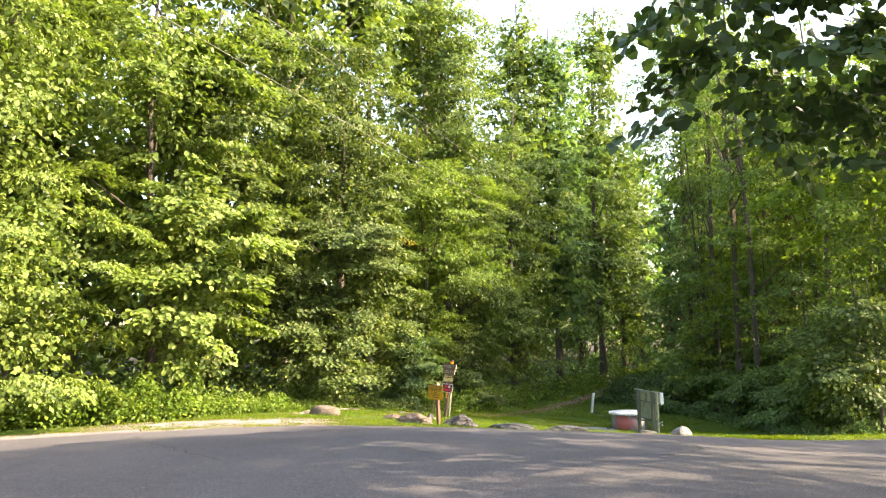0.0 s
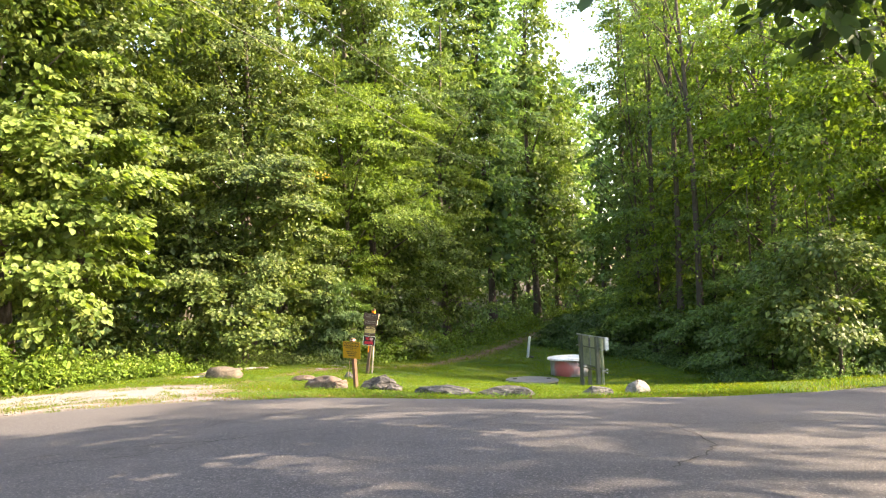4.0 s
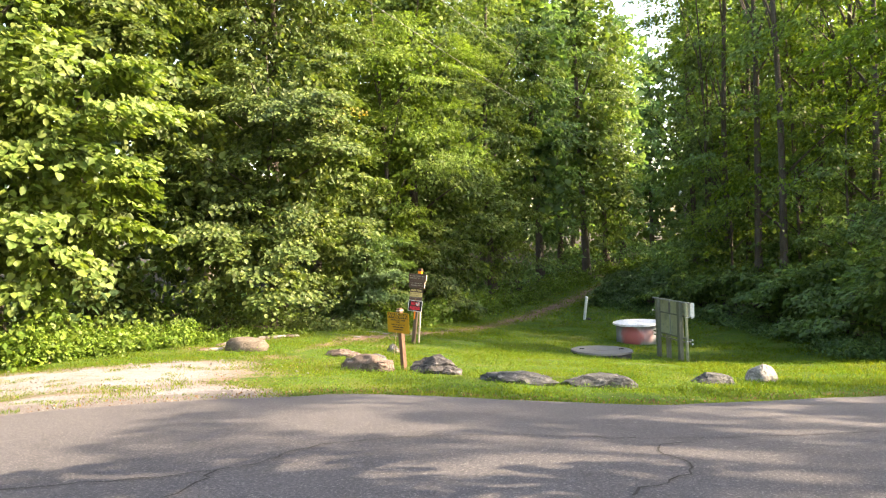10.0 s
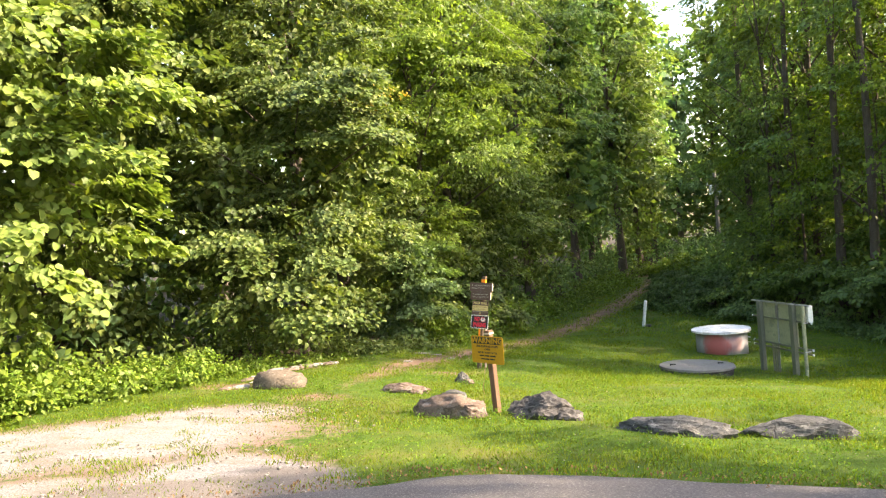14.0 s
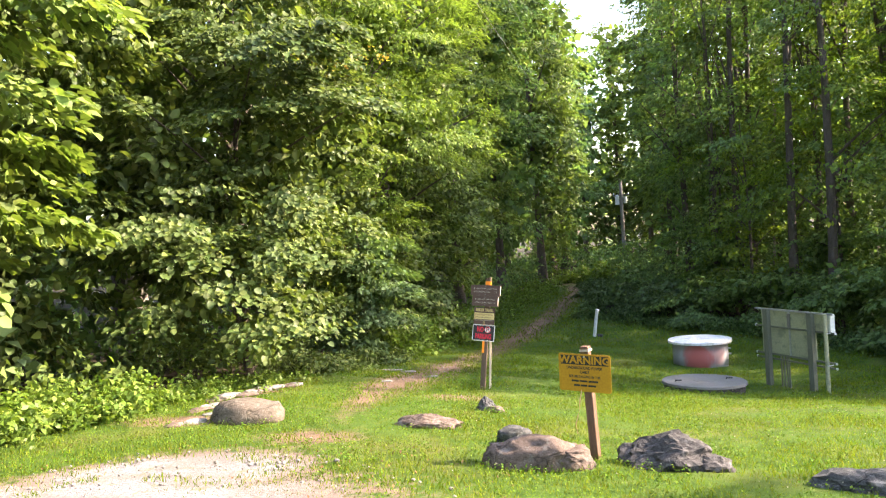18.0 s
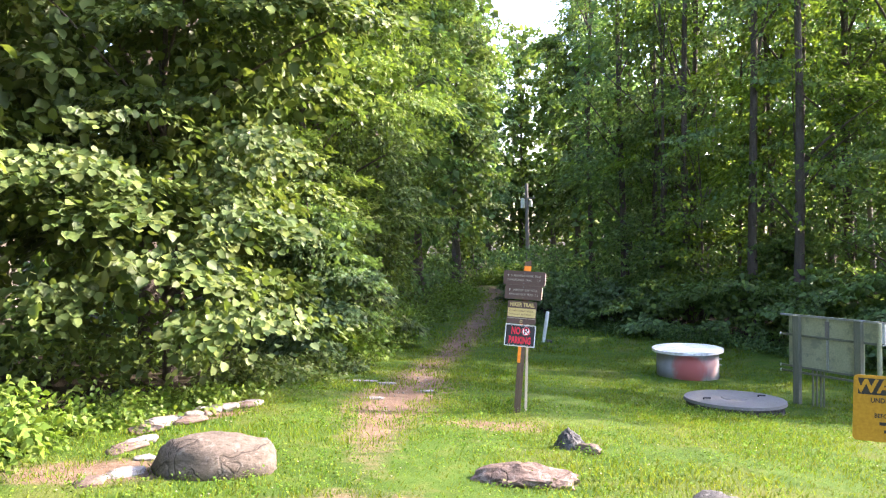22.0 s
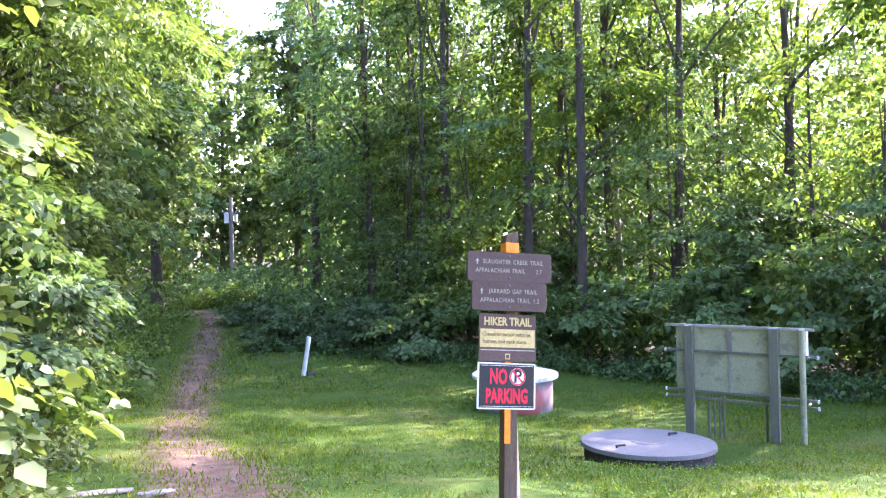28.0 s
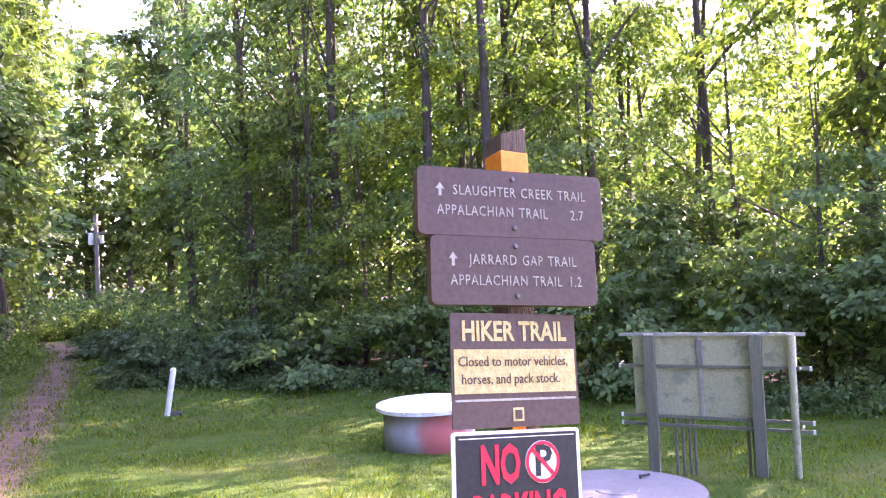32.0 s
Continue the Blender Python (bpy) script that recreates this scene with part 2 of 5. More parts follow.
def rock_surface(name, dark, light, patch, patchy=0.55):
    """Weathered stone: broad tone, pitted grain, dark seams and pale lichen."""
    m, nt, b = material(name, 0.95, 0, 0.2)
    broad, grain = noise_of(nt, 3.5, 6, 0.7, "Object", (1, 1, 2)), noise_of(nt, 26, 8, 0.78, "Object", (1, 1, 1.6))
    c = ramp(nt, broad, (0.3, dark), (0.7, light))
    c = mix(nt, 0.6, c, ramp(nt, grain, (0.34, tuple(v * 0.35 for v in dark)), (0.5, tuple((v + w) / 2 for v, w in zip(dark, light))), (0.66, tuple(v * 1.35 for v in light))))
    c = mix(nt, ramp(nt, noise_of(nt, 9, 7, 0.75), (patchy, (0, 0, 0)), (patchy + 0.06, (0.8, 0.8, 0.8))), c, patch)
    seam = node(nt, "ShaderNodeTexVoronoi", Scale=2.1)
    seam.feature = "DISTANCE_TO_EDGE"
    tc = nt.nodes.new("ShaderNodeTexCoord")
    warp = nt.nodes.new("ShaderNodeTexNoise")
    warp.inputs["Scale"].default_value = 4
    nt.links.new(tc.outputs["Object"], warp.inputs["Vector"])
    nt.links.new(mix(nt, 0.3, tc.outputs["Object"], warp.outputs["Color"]), seam.inputs["Vector"])
    edge = ramp(nt, seam.outputs["Distance"], (0.0, (0.6, 0.6, 0.6)), (0.016, (1, 1, 1)))
    c = mix(nt, 1.0, c, edge, "MULTIPLY")
    nt.links.new(c, b.inputs["Base Color"])
    bump(nt, b, mix(nt, 0.4, mix(nt, 0.5, grain, broad), edge), 1.0, 0.035)
    return m


ROCK_GREY = rock_surface("rock_grey_lichen", (0.036, 0.037, 0.036), (0.09, 0.09, 0.086), (0.17, 0.172, 0.16), 0.55)
ROCK_DARK = rock_surface("rock_dark", (0.024, 0.023, 0.022), (0.085, 0.08, 0.076), (0.13, 0.125, 0.118), 0.56)
ROCK_BROWN = rock_surface("rock_brown", (0.068, 0.056, 0.043), (0.142, 0.118, 0.092), (0.165, 0.15, 0.125), 0.57)
ROCK_RED = rock_surface("rock_reddish", (0.08, 0.056, 0.043), (0.155, 0.118, 0.096), (0.18, 0.16, 0.14), 0.55)
ROCK_PALE = rock_surface("rock_pale", (0.16, 0.148, 0.13), (0.27, 0.255, 0.23), (0.3, 0.29, 0.27), 0.57)
BOLT_DULL = surface("bolt_dull", (0.1, 0.095, 0.09), (0.2, 0.19, 0.18), 30, 90, 0.6, 0.5)
WIRE = surface("wire_dark", (0.12, 0.12, 0.12), (0.2, 0.2, 0.2), 4, 30, 0.6)
ORANGE_FADED = surface("ribbon_faded", (0.5, 0.3, 0.2), (0.62, 0.4, 0.28), 8, 60, 0.7)
STUB_GREEN = surface("stub_green", (0.3, 0.38, 0.26), (0.42, 0.5, 0.36), 5, 50, 0.6)
POLE_WOOD = surface("pole_weathered", (0.13, 0.12, 0.108), (0.23, 0.215, 0.195), 3, 30, 0.9, stretch=(4, 4, 0.4))


# ---- the lie of the land ----
ALONG = np.array([-40.0, -15, -10, -5, 0, 3.5, 7, 11, 27, 45])       # metres along the road
ACROSS = np.array([-60.0, -20, -10, -3, 1.5, 4.5, 7.5, 9.5, 12, 15.5, 21, 60])   # metres from the wood towards the road
LEVEL = np.array([
    [1.5, 1.0, 0.9, 0.6, 0.2, -0.1, -0.4, -0.7, -0.7, -0.2], [0.9, 0.5, 0.4, 0.1, -0.4, -0.75, -1.0, -1.15, -1.08, -0.6],
    [0.8, 0.5, 0.45, 0.2, -0.5, -0.8, -1.08, -1.33, -1.1, -0.8], [0.7, 0.5, 0.5, 0.42, -0.03, -0.64, -1.14, -1.38, -1.2, -0.9],
    [0.7, 0.5, 0.52, 0.45, 0.09, -0.52, -1.06, -1.25, -1.2, -1.0], [0.7, 0.55, 0.62, 0.62, 0.2, -0.18, -0.55, -0.9, -1.0, -0.9],
    [0.8, 0.8, 0.92, 0.85, 0.35, 0.0, -0.1, -0.3, -0.6, -0.6], [0.85, 0.88, 1.0, 1.06, 0.6, 0.22, 0.02, -0.15, -0.5, -0.5],
    [0.9, 1.0, 1.15, 1.28, 0.85, 0.42, 0.2, 0.0, -0.4, -0.4], [0.9, 1.05, 1.2, 1.33, 1.0, 0.65, 0.4, 0.15, -0.3, -0.3],
    [0.9, 1.0, 1.15, 1.25, 1.0, 0.7, 0.5, 0.25, -0.2, -0.2], [0.9, 0.9, 0.9, 0.9, 0.8, 0.7, 0.5, 0.3, 0.0, 0.0]])


def level(s, q):
    i = np.clip(np.searchsorted(ACROSS, s) - 1, 0, len(ACROSS) - 2)
    j = np.clip(np.searchsorted(ALONG, q) - 1, 0, len(ALONG) - 2)
    u_ = np.clip((s - ACROSS[i]) / (ACROSS[i + 1] - ACROSS[i]), 0, 1)
    v_ = np.clip((q - ALONG[j]) / (ALONG[j + 1] - ALONG[j]), 0, 1)
    return (LEVEL[i, j] * (1 - v_) + LEVEL[i, j + 1] * v_) * (1 - u_) + (LEVEL[i + 1, j] * (1 - v_) + LEVEL[i + 1, j + 1] * v_) * u_


def ground_z(x, y):
    x, y = np.asarray(x, float), np.asarray(y, float)
    s_, q_ = (x - y) * 0.70711, (x + y) * 0.70711
    return sum(level(s_ + a, q_ + c_) for a in (-1.1, 0, 1.1) for c_ in (-1.4, 0, 1.4)) / 9 - 0.16 * np.exp(-(np.hypot(x - 3.44, y - 3.8) / 1.15) ** 6)


def gz(x, y):
    return float(ground_z(x, y))


EDGE = [(-60, -68), (-30, -39), (-12, -21.5), (-4.3, -13.7), (-1.2, -11.0), (0.43, -9.45), (1.4, -8.72), (2.2, -8.2), (2.6, -7.8), (3.0, -7.62), (3.8, -7.45), (4.8, -7.42), (5.8, -7.4), (6.4, -7.15), (7.2, -6.3), (8.2, -5.1), (9.4, -3.8), (11.4, -1.9), (14, 0.8), (30, 17), (60, 47)]


def spline(points, n):
    """Points evenly along a Catmull-Rom curve."""
    p = np.array([points[0], *points, points[-1]], float)
    out = []
    for i in range(1, len(p) - 2):
        for k in range(n):
            t = k / n
            a, b_, c_, d = p[i - 1], p[i], p[i + 1], p[i + 2]
            out.append(0.5 * (2 * b_ + (c_ - a) * t + (2 * a - 5 * b_ + 4 * c_ - d) * t * t + (3 * b_ - a - 3 * c_ + d) * t ** 3))
    return np.array(out + [p[-2]])


EDGE_LINE = spline(EDGE, 8)
TRAIL_LINE = spline([(-0.6, -6.2), (-1.0, -3.5), (-1.35, -1.2), (-1.45, 1.0), (-1.4, 3.0), (-1.8, 6.2), (-1.72, 9), (-1.65, 12.2), (-1.55, 15.5), (-1.4, 19), (-1.2, 24), (-1.1, 31), (-2.4, 36), (-6, 40)], 10)


def near_line(x, y, line):
    """Distance from points to a polyline, and the side (+ to its left)."""
    a, b_ = line[:-1], line[1:]
    d = b_ - a
    px, py = np.asarray(x, float)[..., None] - a[:, 0], np.asarray(y, float)[..., None] - a[:, 1]
    t = np.clip((px * d[:, 0] + py * d[:, 1]) / (d * d).sum(1), 0, 1)
    qx, qy = px - t * d[:, 0], py - t * d[:, 1]
    dist = np.hypot(qx, qy)
    i = dist.argmin(-1)[..., None]
    side = np.take_along_axis(d[:, 0] * py - d[:, 1] * px, i, -1)[..., 0]
    return np.take_along_axis(dist, i, -1)[..., 0], np.sign(side)


def off_road(x, y):
    """Metres beyond the road's edge, negative on the asphalt."""
    d, s = near_line(x, y, EDGE_LINE)
    return d * s


def blob(x, y, cx, cy, rx, ry, turn=0.0):
    c, s = math.cos(radians(turn)), math.sin(radians(turn))
    dx, dy = np.asarray(x) - cx, np.asarray(y) - cy
    return 1 - np.hypot((dx * c + dy * s) / rx, (dy * c - dx * s) / ry)


def cover(x, y):
    """How far the ground is gravel, bare trail, or forest floor, each 0 to 1."""
    gravel = np.maximum.reduce([blob(x, y, -2.2, -7.2, 4.2, 2.2, 25), blob(x, y, -1.6, -5.4, 1.8, 1.2, 20), blob(x, y, 0.9, -7.9, 1.9, 1.0, -20), blob(x, y, -0.6, -9.0, 2.2, 1.0, 45), blob(x, y, -4.2, -11.6, 5.5, 2.2, 44), blob(x, y, 1.2, -8.75, 1.9, 0.75, 20)]) * 1.2 + 0.1
    shoulder = np.clip(1.25 - off_road(x, y) / 0.8, 0, 1) * np.clip((2.0 - np.asarray(x)) / 1.2, 0, 1)
    gravel = np.maximum(gravel, shoulder)
    d, _ = near_line(x, y, TRAIL_LINE)
    wide = np.interp(y, [-6, -3, -1.5, 0, 3.5, 5.5, 8, 11, 16, 30], [-0.3, -0.1, 0.2, 0.45, 0.46, 0.32, 0.26, 0.34, 0.4, 0.4])
    trail = np.maximum.reduce([(wide - d) / 1.0 + 0.4, 1.1 * blob(x, y, -2.95, -3.3, 0.95, 0.5, 10), 1.1 * blob(x, y, -3.15, -1.2, 0.9, 0.4, 55), 0.9 * blob(x, y, -1.0, -3.9, 0.9, 0.5, 0), 0.9 * blob(x, y, -0.2, -0.9, 0.8, 0.5, 0)])
    left = np.interp(y, [-20, -8, -5, -2, 1, 5, 11, 20, 30], [-8.5, -6.2, -4.9, -3.9, -3.3, -3.4, -4.0, -3.4, -2.3])
    right = np.interp(y, [-4, 2, 5, 9, 11, 13.5, 15, 17, 20, 30], [30, 14, 9.8, 8.8, 7.9, 6.4, 4.4, 1.9, -0.2, 0.3])
    wood = np.maximum(left - x, x - right) / 0.8
    return [np.clip(v, 0, 1) for v in (gravel, trail, wood)]


# ---- helpers for things ----
def part(name, bm, mat, parent=None, label="", smooth=False):
    me = bpy.data.meshes.new(name)
    bm.to_mesh(me)
    bm.free()
    if smooth:
        me.shade_smooth()
    me.materials.append(mat)
    ob = new(name, me)
    if parent:
        ob.parent = parent
    if label:
        ob["label"] = label
    return ob


def thing(name, m, label, category, group="", kind=""):
    ob = new(name)
    ob.matrix_world = m
    ob.empty_display_size = 0.2
    return tagged(ob, label, category, group, kind)


def box(bm, x0, y0, z0, x1, y1, z1, bevel=0.0, m=None):
    r = bmesh.ops.create_cube(bm, size=1)
    bmesh.ops.transform(bm, matrix=Matrix.LocRotScale(((x0 + x1) / 2, (y0 + y1) / 2, (z0 + z1) / 2), None, (x1 - x0, y1 - y0, z1 - z0)), verts=r["verts"])
    if bevel:
        vs = set(r["verts"])
        out = bmesh.ops.bevel(bm, geom=[e for e in bm.edges if e.verts[0] in vs and e.verts[1] in vs], offset=bevel, segments=2, profile=0.7, affect="EDGES")
        r["verts"] = list({v for f in out["faces"] for v in f.verts} | {v for v in vs if v.is_valid})
    if m:
        bmesh.ops.transform(bm, matrix=m, verts=r["verts"])
    return bm


def boxed(*a, **k):
    return box(bmesh.new(), *a, **k)


def rod(bm, a, b_, r0, r1=None, sides=10):
    a, b_ = Vector(a), Vector(b_)
    q = (b_ - a).to_track_quat("Z", "Y").to_matrix().to_4x4()
    bmesh.ops.create_cone(bm, cap_ends=True, segments=sides, radius1=r0, radius2=r0 if r1 is None else r1, depth=(b_ - a).length, matrix=Matrix.Translation((a + b_) / 2) @ q)
    return bm


def raw_mesh(name, verts, faces_flat, sizes, mat, parent=None, smooth=False):
    """A mesh straight from arrays: corner indices in one row, and each face's number of corners (one number for all)."""
    me = bpy.data.meshes.new(name)
    n = len(faces_flat) // sizes
    me.vertices.add(len(verts))
    me.vertices.foreach_set("co", np.asarray(verts, np.float32).ravel())
    me.loops.add(len(faces_flat))
    me.loops.foreach_set("vertex_index", np.asarray(faces_flat, np.int32))
    me.polygons.add(n)
    me.polygons.foreach_set("loop_start", np.arange(0, len(faces_flat), sizes, dtype=np.int32))
    me.polygons.foreach_set("loop_total", np.full(n, sizes, np.int32))
    me.update(calc_edges=True)
    if smooth:
        me.shade_smooth()
    if mat:
        me.materials.append(mat)
    ob = new(name, me)
    if parent:
        ob.parent = parent
    return ob


def tube_arrays(points, radii, sides=8):
    """Vertices and quads of a tube along points."""
    p, r = np.asarray(points, float), np.asarray(radii, float)
    d = np.gradient(p, axis=0)
    d /= np.linalg.norm(d, axis=1)[:, None]
    ref = np.where(np.abs(d[:, 2:3]) > 0.8, [[1.0, 0, 0]], [[0, 0, 1.0]])
    u = np.cross(d, ref)
    u /= np.linalg.norm(u, axis=1)[:, None]
    v = np.cross(d, u)
    a = np.arange(sides) * 2 * math.pi / sides
    ring = p[:, None] + r[:, None, None] * (np.cos(a)[None, :, None] * u[:, None] + np.sin(a)[None, :, None] * v[:, None])
    n = len(p)
    i = np.arange(n - 1)[:, None] * sides
    k = np.arange(sides)[None]
    q = np.stack([i + k, i + (k + 1) % sides, i + sides + (k + 1) % sides, i + sides + k], -1).reshape(-1, 4)
    return ring.reshape(-1, 3), q


def tubes(name, runs, mat, parent=None, sides=8):
    vs, qs, at = [], [], 0
    for points, radii in runs:
        v, q = tube_arrays(points, radii, sides)
        vs.append(v), qs.append(q + at)
        at += len(v)
    return raw_mesh(name, np.concatenate(vs), np.concatenate(qs).ravel(), 4, mat, parent, True)


def leaves(rng, centres, outs, spray, per, size, shape=0.62, droop=0.35, flat=0.18, messy=0.55, rounded=False):
    """Leaves in flat, drooping sprays about centres: corners of one folded quad each."""
    n = len(centres) * per
    c = np.repeat(centres, per, 0)
    o = np.repeat(outs, per, 0)
    side = np.cross(o, [0, 0, 1.0])
    side /= np.linalg.norm(side, axis=1)[:, None] + 1e-9
    rad = np.sqrt(rng.random(n))[:, None] * np.repeat(spray, per)[:, None]
    ang = rng.random(n)[:, None] * 2 * math.pi
    fwd = o * [1, 1, 0.3]
    fwd /= np.linalg.norm(fwd, axis=1)[:, None] + 1e-9
    off = rad * (np.cos(ang) * fwd + 0.8 * np.sin(ang) * side)
    pos = c + off + [0, 0, 1] * (-droop * rad * np.maximum(np.cos(ang), -0.2) + rng.normal(0, 1, (n, 1)) * np.repeat(spray, per)[:, None] * flat)
    s = (size * (0.6 + 0.8 * rng.random(n)))[:, None]
    along = 0.7 * off / (rad + 1e-6) + 0.6 * fwd + rng.normal(0, messy, (n, 3)) + [0, 0, -0.5]
    along /= np.linalg.norm(along, axis=1)[:, None]
    up = np.array([0, 0, 1.0]) + 0.75 * fwd + rng.normal(0, messy, (n, 3))
    w = np.cross(along, up)
    w /= np.linalg.norm(w, axis=1)[:, None] + 1e-9
    nn = np.cross(w, along)
    fold = s * 0.12
    if rounded:
        v = np.stack([pos, pos + along * s * 0.22 + w * s * shape * 0.46 + nn * fold, pos + along * s * 0.68 + w * s * shape * 0.42 + nn * fold * 0.8, pos + along * s - nn * s * 0.1,
                      pos + along * s * 0.68 - w * s * shape * 0.42 + nn * fold * 0.8, pos + along * s * 0.22 - w * s * shape * 0.46 + nn * fold], 1)
        return v.reshape(-1, 3)
    v = np.stack([pos, pos + along * s * 0.45 + w * s * shape / 2 + nn * fold, pos + along * s - nn * s * 0.08, pos + along * s * 0.45 - w * s * shape / 2 + nn * fold], 1)
    return v.reshape(-1, 3)


def leaf_mesh(name, corner_sets, mat, parent, rounded=False):
    v = np.concatenate(corner_sets)
    if rounded:
        k = np.arange(0, len(v), 6)[:, None]
        return raw_mesh(name, v, (k + np.array([[0, 1, 2, 3, 0, 3, 4, 5]])).ravel(), 4, mat, parent)
    return raw_mesh(name, v, np.arange(len(v)), 4, mat, parent)


def boughs(rng, lobes, spread=0.5):
    """Breaks each lobe into drooping boughs on its surface: smaller, flattened lobes with gaps between."""
    out = []
    for cx, cy, cz, rx, ry, rz in lobes:
        r = (rx * ry * rz) ** (1 / 3)
        n = int(np.clip(8 * r ** 1.3, 9, 52))
        k = np.arange(n) + rng.random(n)
        z = 1 - 2 * k / n
        a = k * 2.39996 + rng.normal(0, 0.35, n)
        h = np.sqrt(np.clip(1 - z * z, 0, 1))
        g = 0.66 + 0.26 * rng.random(n)
        for i in range(n):
            w = spread * (0.6 + 0.95 * rng.random()) * min(r, 1.9) * 0.86
            out.append((cx + rx * h[i] * math.cos(a[i]) * g[i], cy + ry * h[i] * math.sin(a[i]) * g[i], cz + rz * z[i] * g[i], w, w, w * 0.15, h[i] * math.cos(a[i]), h[i] * math.sin(a[i]), z[i]))
    return np.array(out)


def crown_points(rng, lobes, count, shell=0.6, ragged=0.2, spread=0.5):
    """Spray centres over the tops and outer sides of boughs."""
    bo = boughs(rng, lobes, spread)
    pick = rng.choice(len(bo), count, p=bo[:, 3] ** 2 / (bo[:, 3] ** 2).sum())
    d = rng.normal(0, 1, (count, 3)) + bo[pick, 6:] * 0.7 + [0, 0, 0.35]
    d /= np.linalg.norm(d, axis=1)[:, None]
    k = 1 - shell * rng.random(count) ** 1.5 + rng.normal(0, ragged * 0.5, count)
    p = bo[pick, :3] + d * bo[pick, 3:6] * k[:, None]
    p[:, 2] -= 0.34 * np.hypot(d[:, 0], d[:, 1]) * bo[pick, 3] * k
    out = d * 0.6 + bo[pick, 6:]
    out /= np.linalg.norm(out, axis=1)[:, None] + 1e-9
    return p, out, pick


def inner_leaves(rng, lobes, size, fill, low, rounded):
    """Leaves inside the lobes, enough to close them to the sky behind."""
    sets = []
    for cx, cy, cz, rx, ry, rz in lobes:
        n = max(6, int(fill * math.pi * (rx + ry) / 2 * rz / (size * size * 0.35)))
        d = rng.normal(0, 1, (n, 3))
        d /= np.linalg.norm(d, axis=1)[:, None]
        c = np.array([cx, cy, cz]) + d * [rx, ry, rz] * (0.1 + 0.6 * rng.random((n, 1)))
        ok = c[:, 2] > low
        if ok.any():
            sets.append(leaves(rng, c[ok], d[ok], np.full(ok.sum(), 0.1), 1, size, 0.7, 0.3, 0.4, 0.9, rounded))
    return np.concatenate(sets)


def tree(name, x, y, height, lobes, mat, label, seed, sprays=250, per=34, size=0.1, spray=0.45, trunk=0.14, bark=None, lean=(0, 0), limbs=7, group="trees of the wood", category="tree", crown_kw=None, fill=1.5, shape=0.62, rounded=False, skirt=0.1):
    """A tapered, bent trunk with limbs that reach into lobes of leaf sprays. Lobes are in metres from the foot."""
    rng = np.random.default_rng(seed)
    z = gz(x, y) - 0.05
    ob = thing(name, pose(x, y, z), label, category, group)
    top = np.array([lean[0], lean[1], height])
    k = np.linspace(0, 1, 9)
    bend = np.stack([np.sin(k * 4 + seed) * 0.018 * height * k, np.cos(k * 3.3 + seed) * 0.018 * height * k, 0 * k], 1)
    line = top * k[:, None] + bend
    radii = trunk * (1 - 0.82 * k) + trunk * 0.5 * np.exp(-k * 28)
    tubes("trunk", [(line, radii)], bark or BARK, ob, 9)
    p, out, pick = crown_points(rng, lobes, sprays, **(crown_kw or {}))
    keep = p[:, 2] > skirt
    p, out, pick = p[keep], out[keep], pick[keep]
    runs = []
    for i in rng.choice(len(p), min(limbs, len(p)), replace=False):
        h = np.clip(p[i, 2] / height * 0.75, 0.12, 0.9)
        a = np.array([np.interp(h, k, line[:, j]) for j in range(3)])
        m_ = a + (p[i] - a) * [0.5, 0.5, 0.62]
        t = np.linspace(0, 1, 6)[:, None]
        runs.append(((1 - t) ** 2 * a + 2 * t * (1 - t) * m_ + t * t * p[i], np.linspace(trunk * 0.34, 0.012, 6)))
    for r in runs:
        tubes("limb", [r], bark or BARK, ob, 6)
    sets = [leaves(rng, p, out, spray * (0.5 + 0.7 * rng.random(len(p))), per, size, shape, 0.5, 0.1, 0.36, rounded)]
    if fill:
        sets.append(inner_leaves(rng, lobes, 0.16 if rounded else size * (1.35 if size < 0.17 else 2.0), 0.4 * fill if rounded else 0.7 * fill if size < 0.17 else fill, max(skirt, 0.6), rounded))
    leaf_mesh("crown", sets, mat, ob, rounded)
    return ob


# ---- ground: one sheet to the horizon ----
def axis_steps(lo, hi, step, far):
    inner = np.arange(lo, hi + step / 2, step)
    grow, s = [], step
    while sum(grow) < far:
        s *= 1.35
        grow.append(s)
    outer = np.cumsum(grow)
    return np.concatenate([lo - outer[::-1], inner, hi + outer])


gx, gy = axis_steps(-6.5, 13, 0.16, 320), axis_steps(-17, 24, 0.16, 320)
X, Y = np.meshgrid(gx, gy)
Z = ground_z(X, Y)
rough_n = np.array([noise.noise((x * 0.7, y * 0.7, 0)) + 0.5 * noise.noise((x * 2.3, y * 2.3, 3)) for x, y in zip(X.ravel(), Y.ravel())]).reshape(X.shape)
gravel, trail, wood = cover(X, Y)
over = off_road(X, Y)
Z = Z + rough_n * 0.035 * np.clip(over / 0.8, 0, 1) - 0.03 * trail - 0.05 * np.clip(-over / 0.15, 0, 1)
nx, ny = len(gx), len(gy)
i = (np.arange(ny - 1)[:, None] * nx + np.arange(nx - 1)[None]).ravel()
ground = raw_mesh("ground", np.stack([X, Y, Z], -1).reshape(-1, 3), np.stack([i, i + 1, i + nx + 1, i + nx], 1).ravel(), 4, None, None, True)
at = ground.data.color_attributes.new("cover", "FLOAT_COLOR", "POINT")
at.data.foreach_set("color", np.stack([gravel, trail, wood, np.clip(1.15 - over / 1.3, 0, 1)], -1).astype(np.float32).ravel())
GROUND_M, nt, b = material("lawn_and_earth", 0.95, 0, 0.15)
att = nt.nodes.new("ShaderNodeVertexColor")
att.layer_name = "cover"
sep = nt.nodes.new("ShaderNodeSeparateColor")
nt.links.new(att.outputs[0], sep.inputs[0])
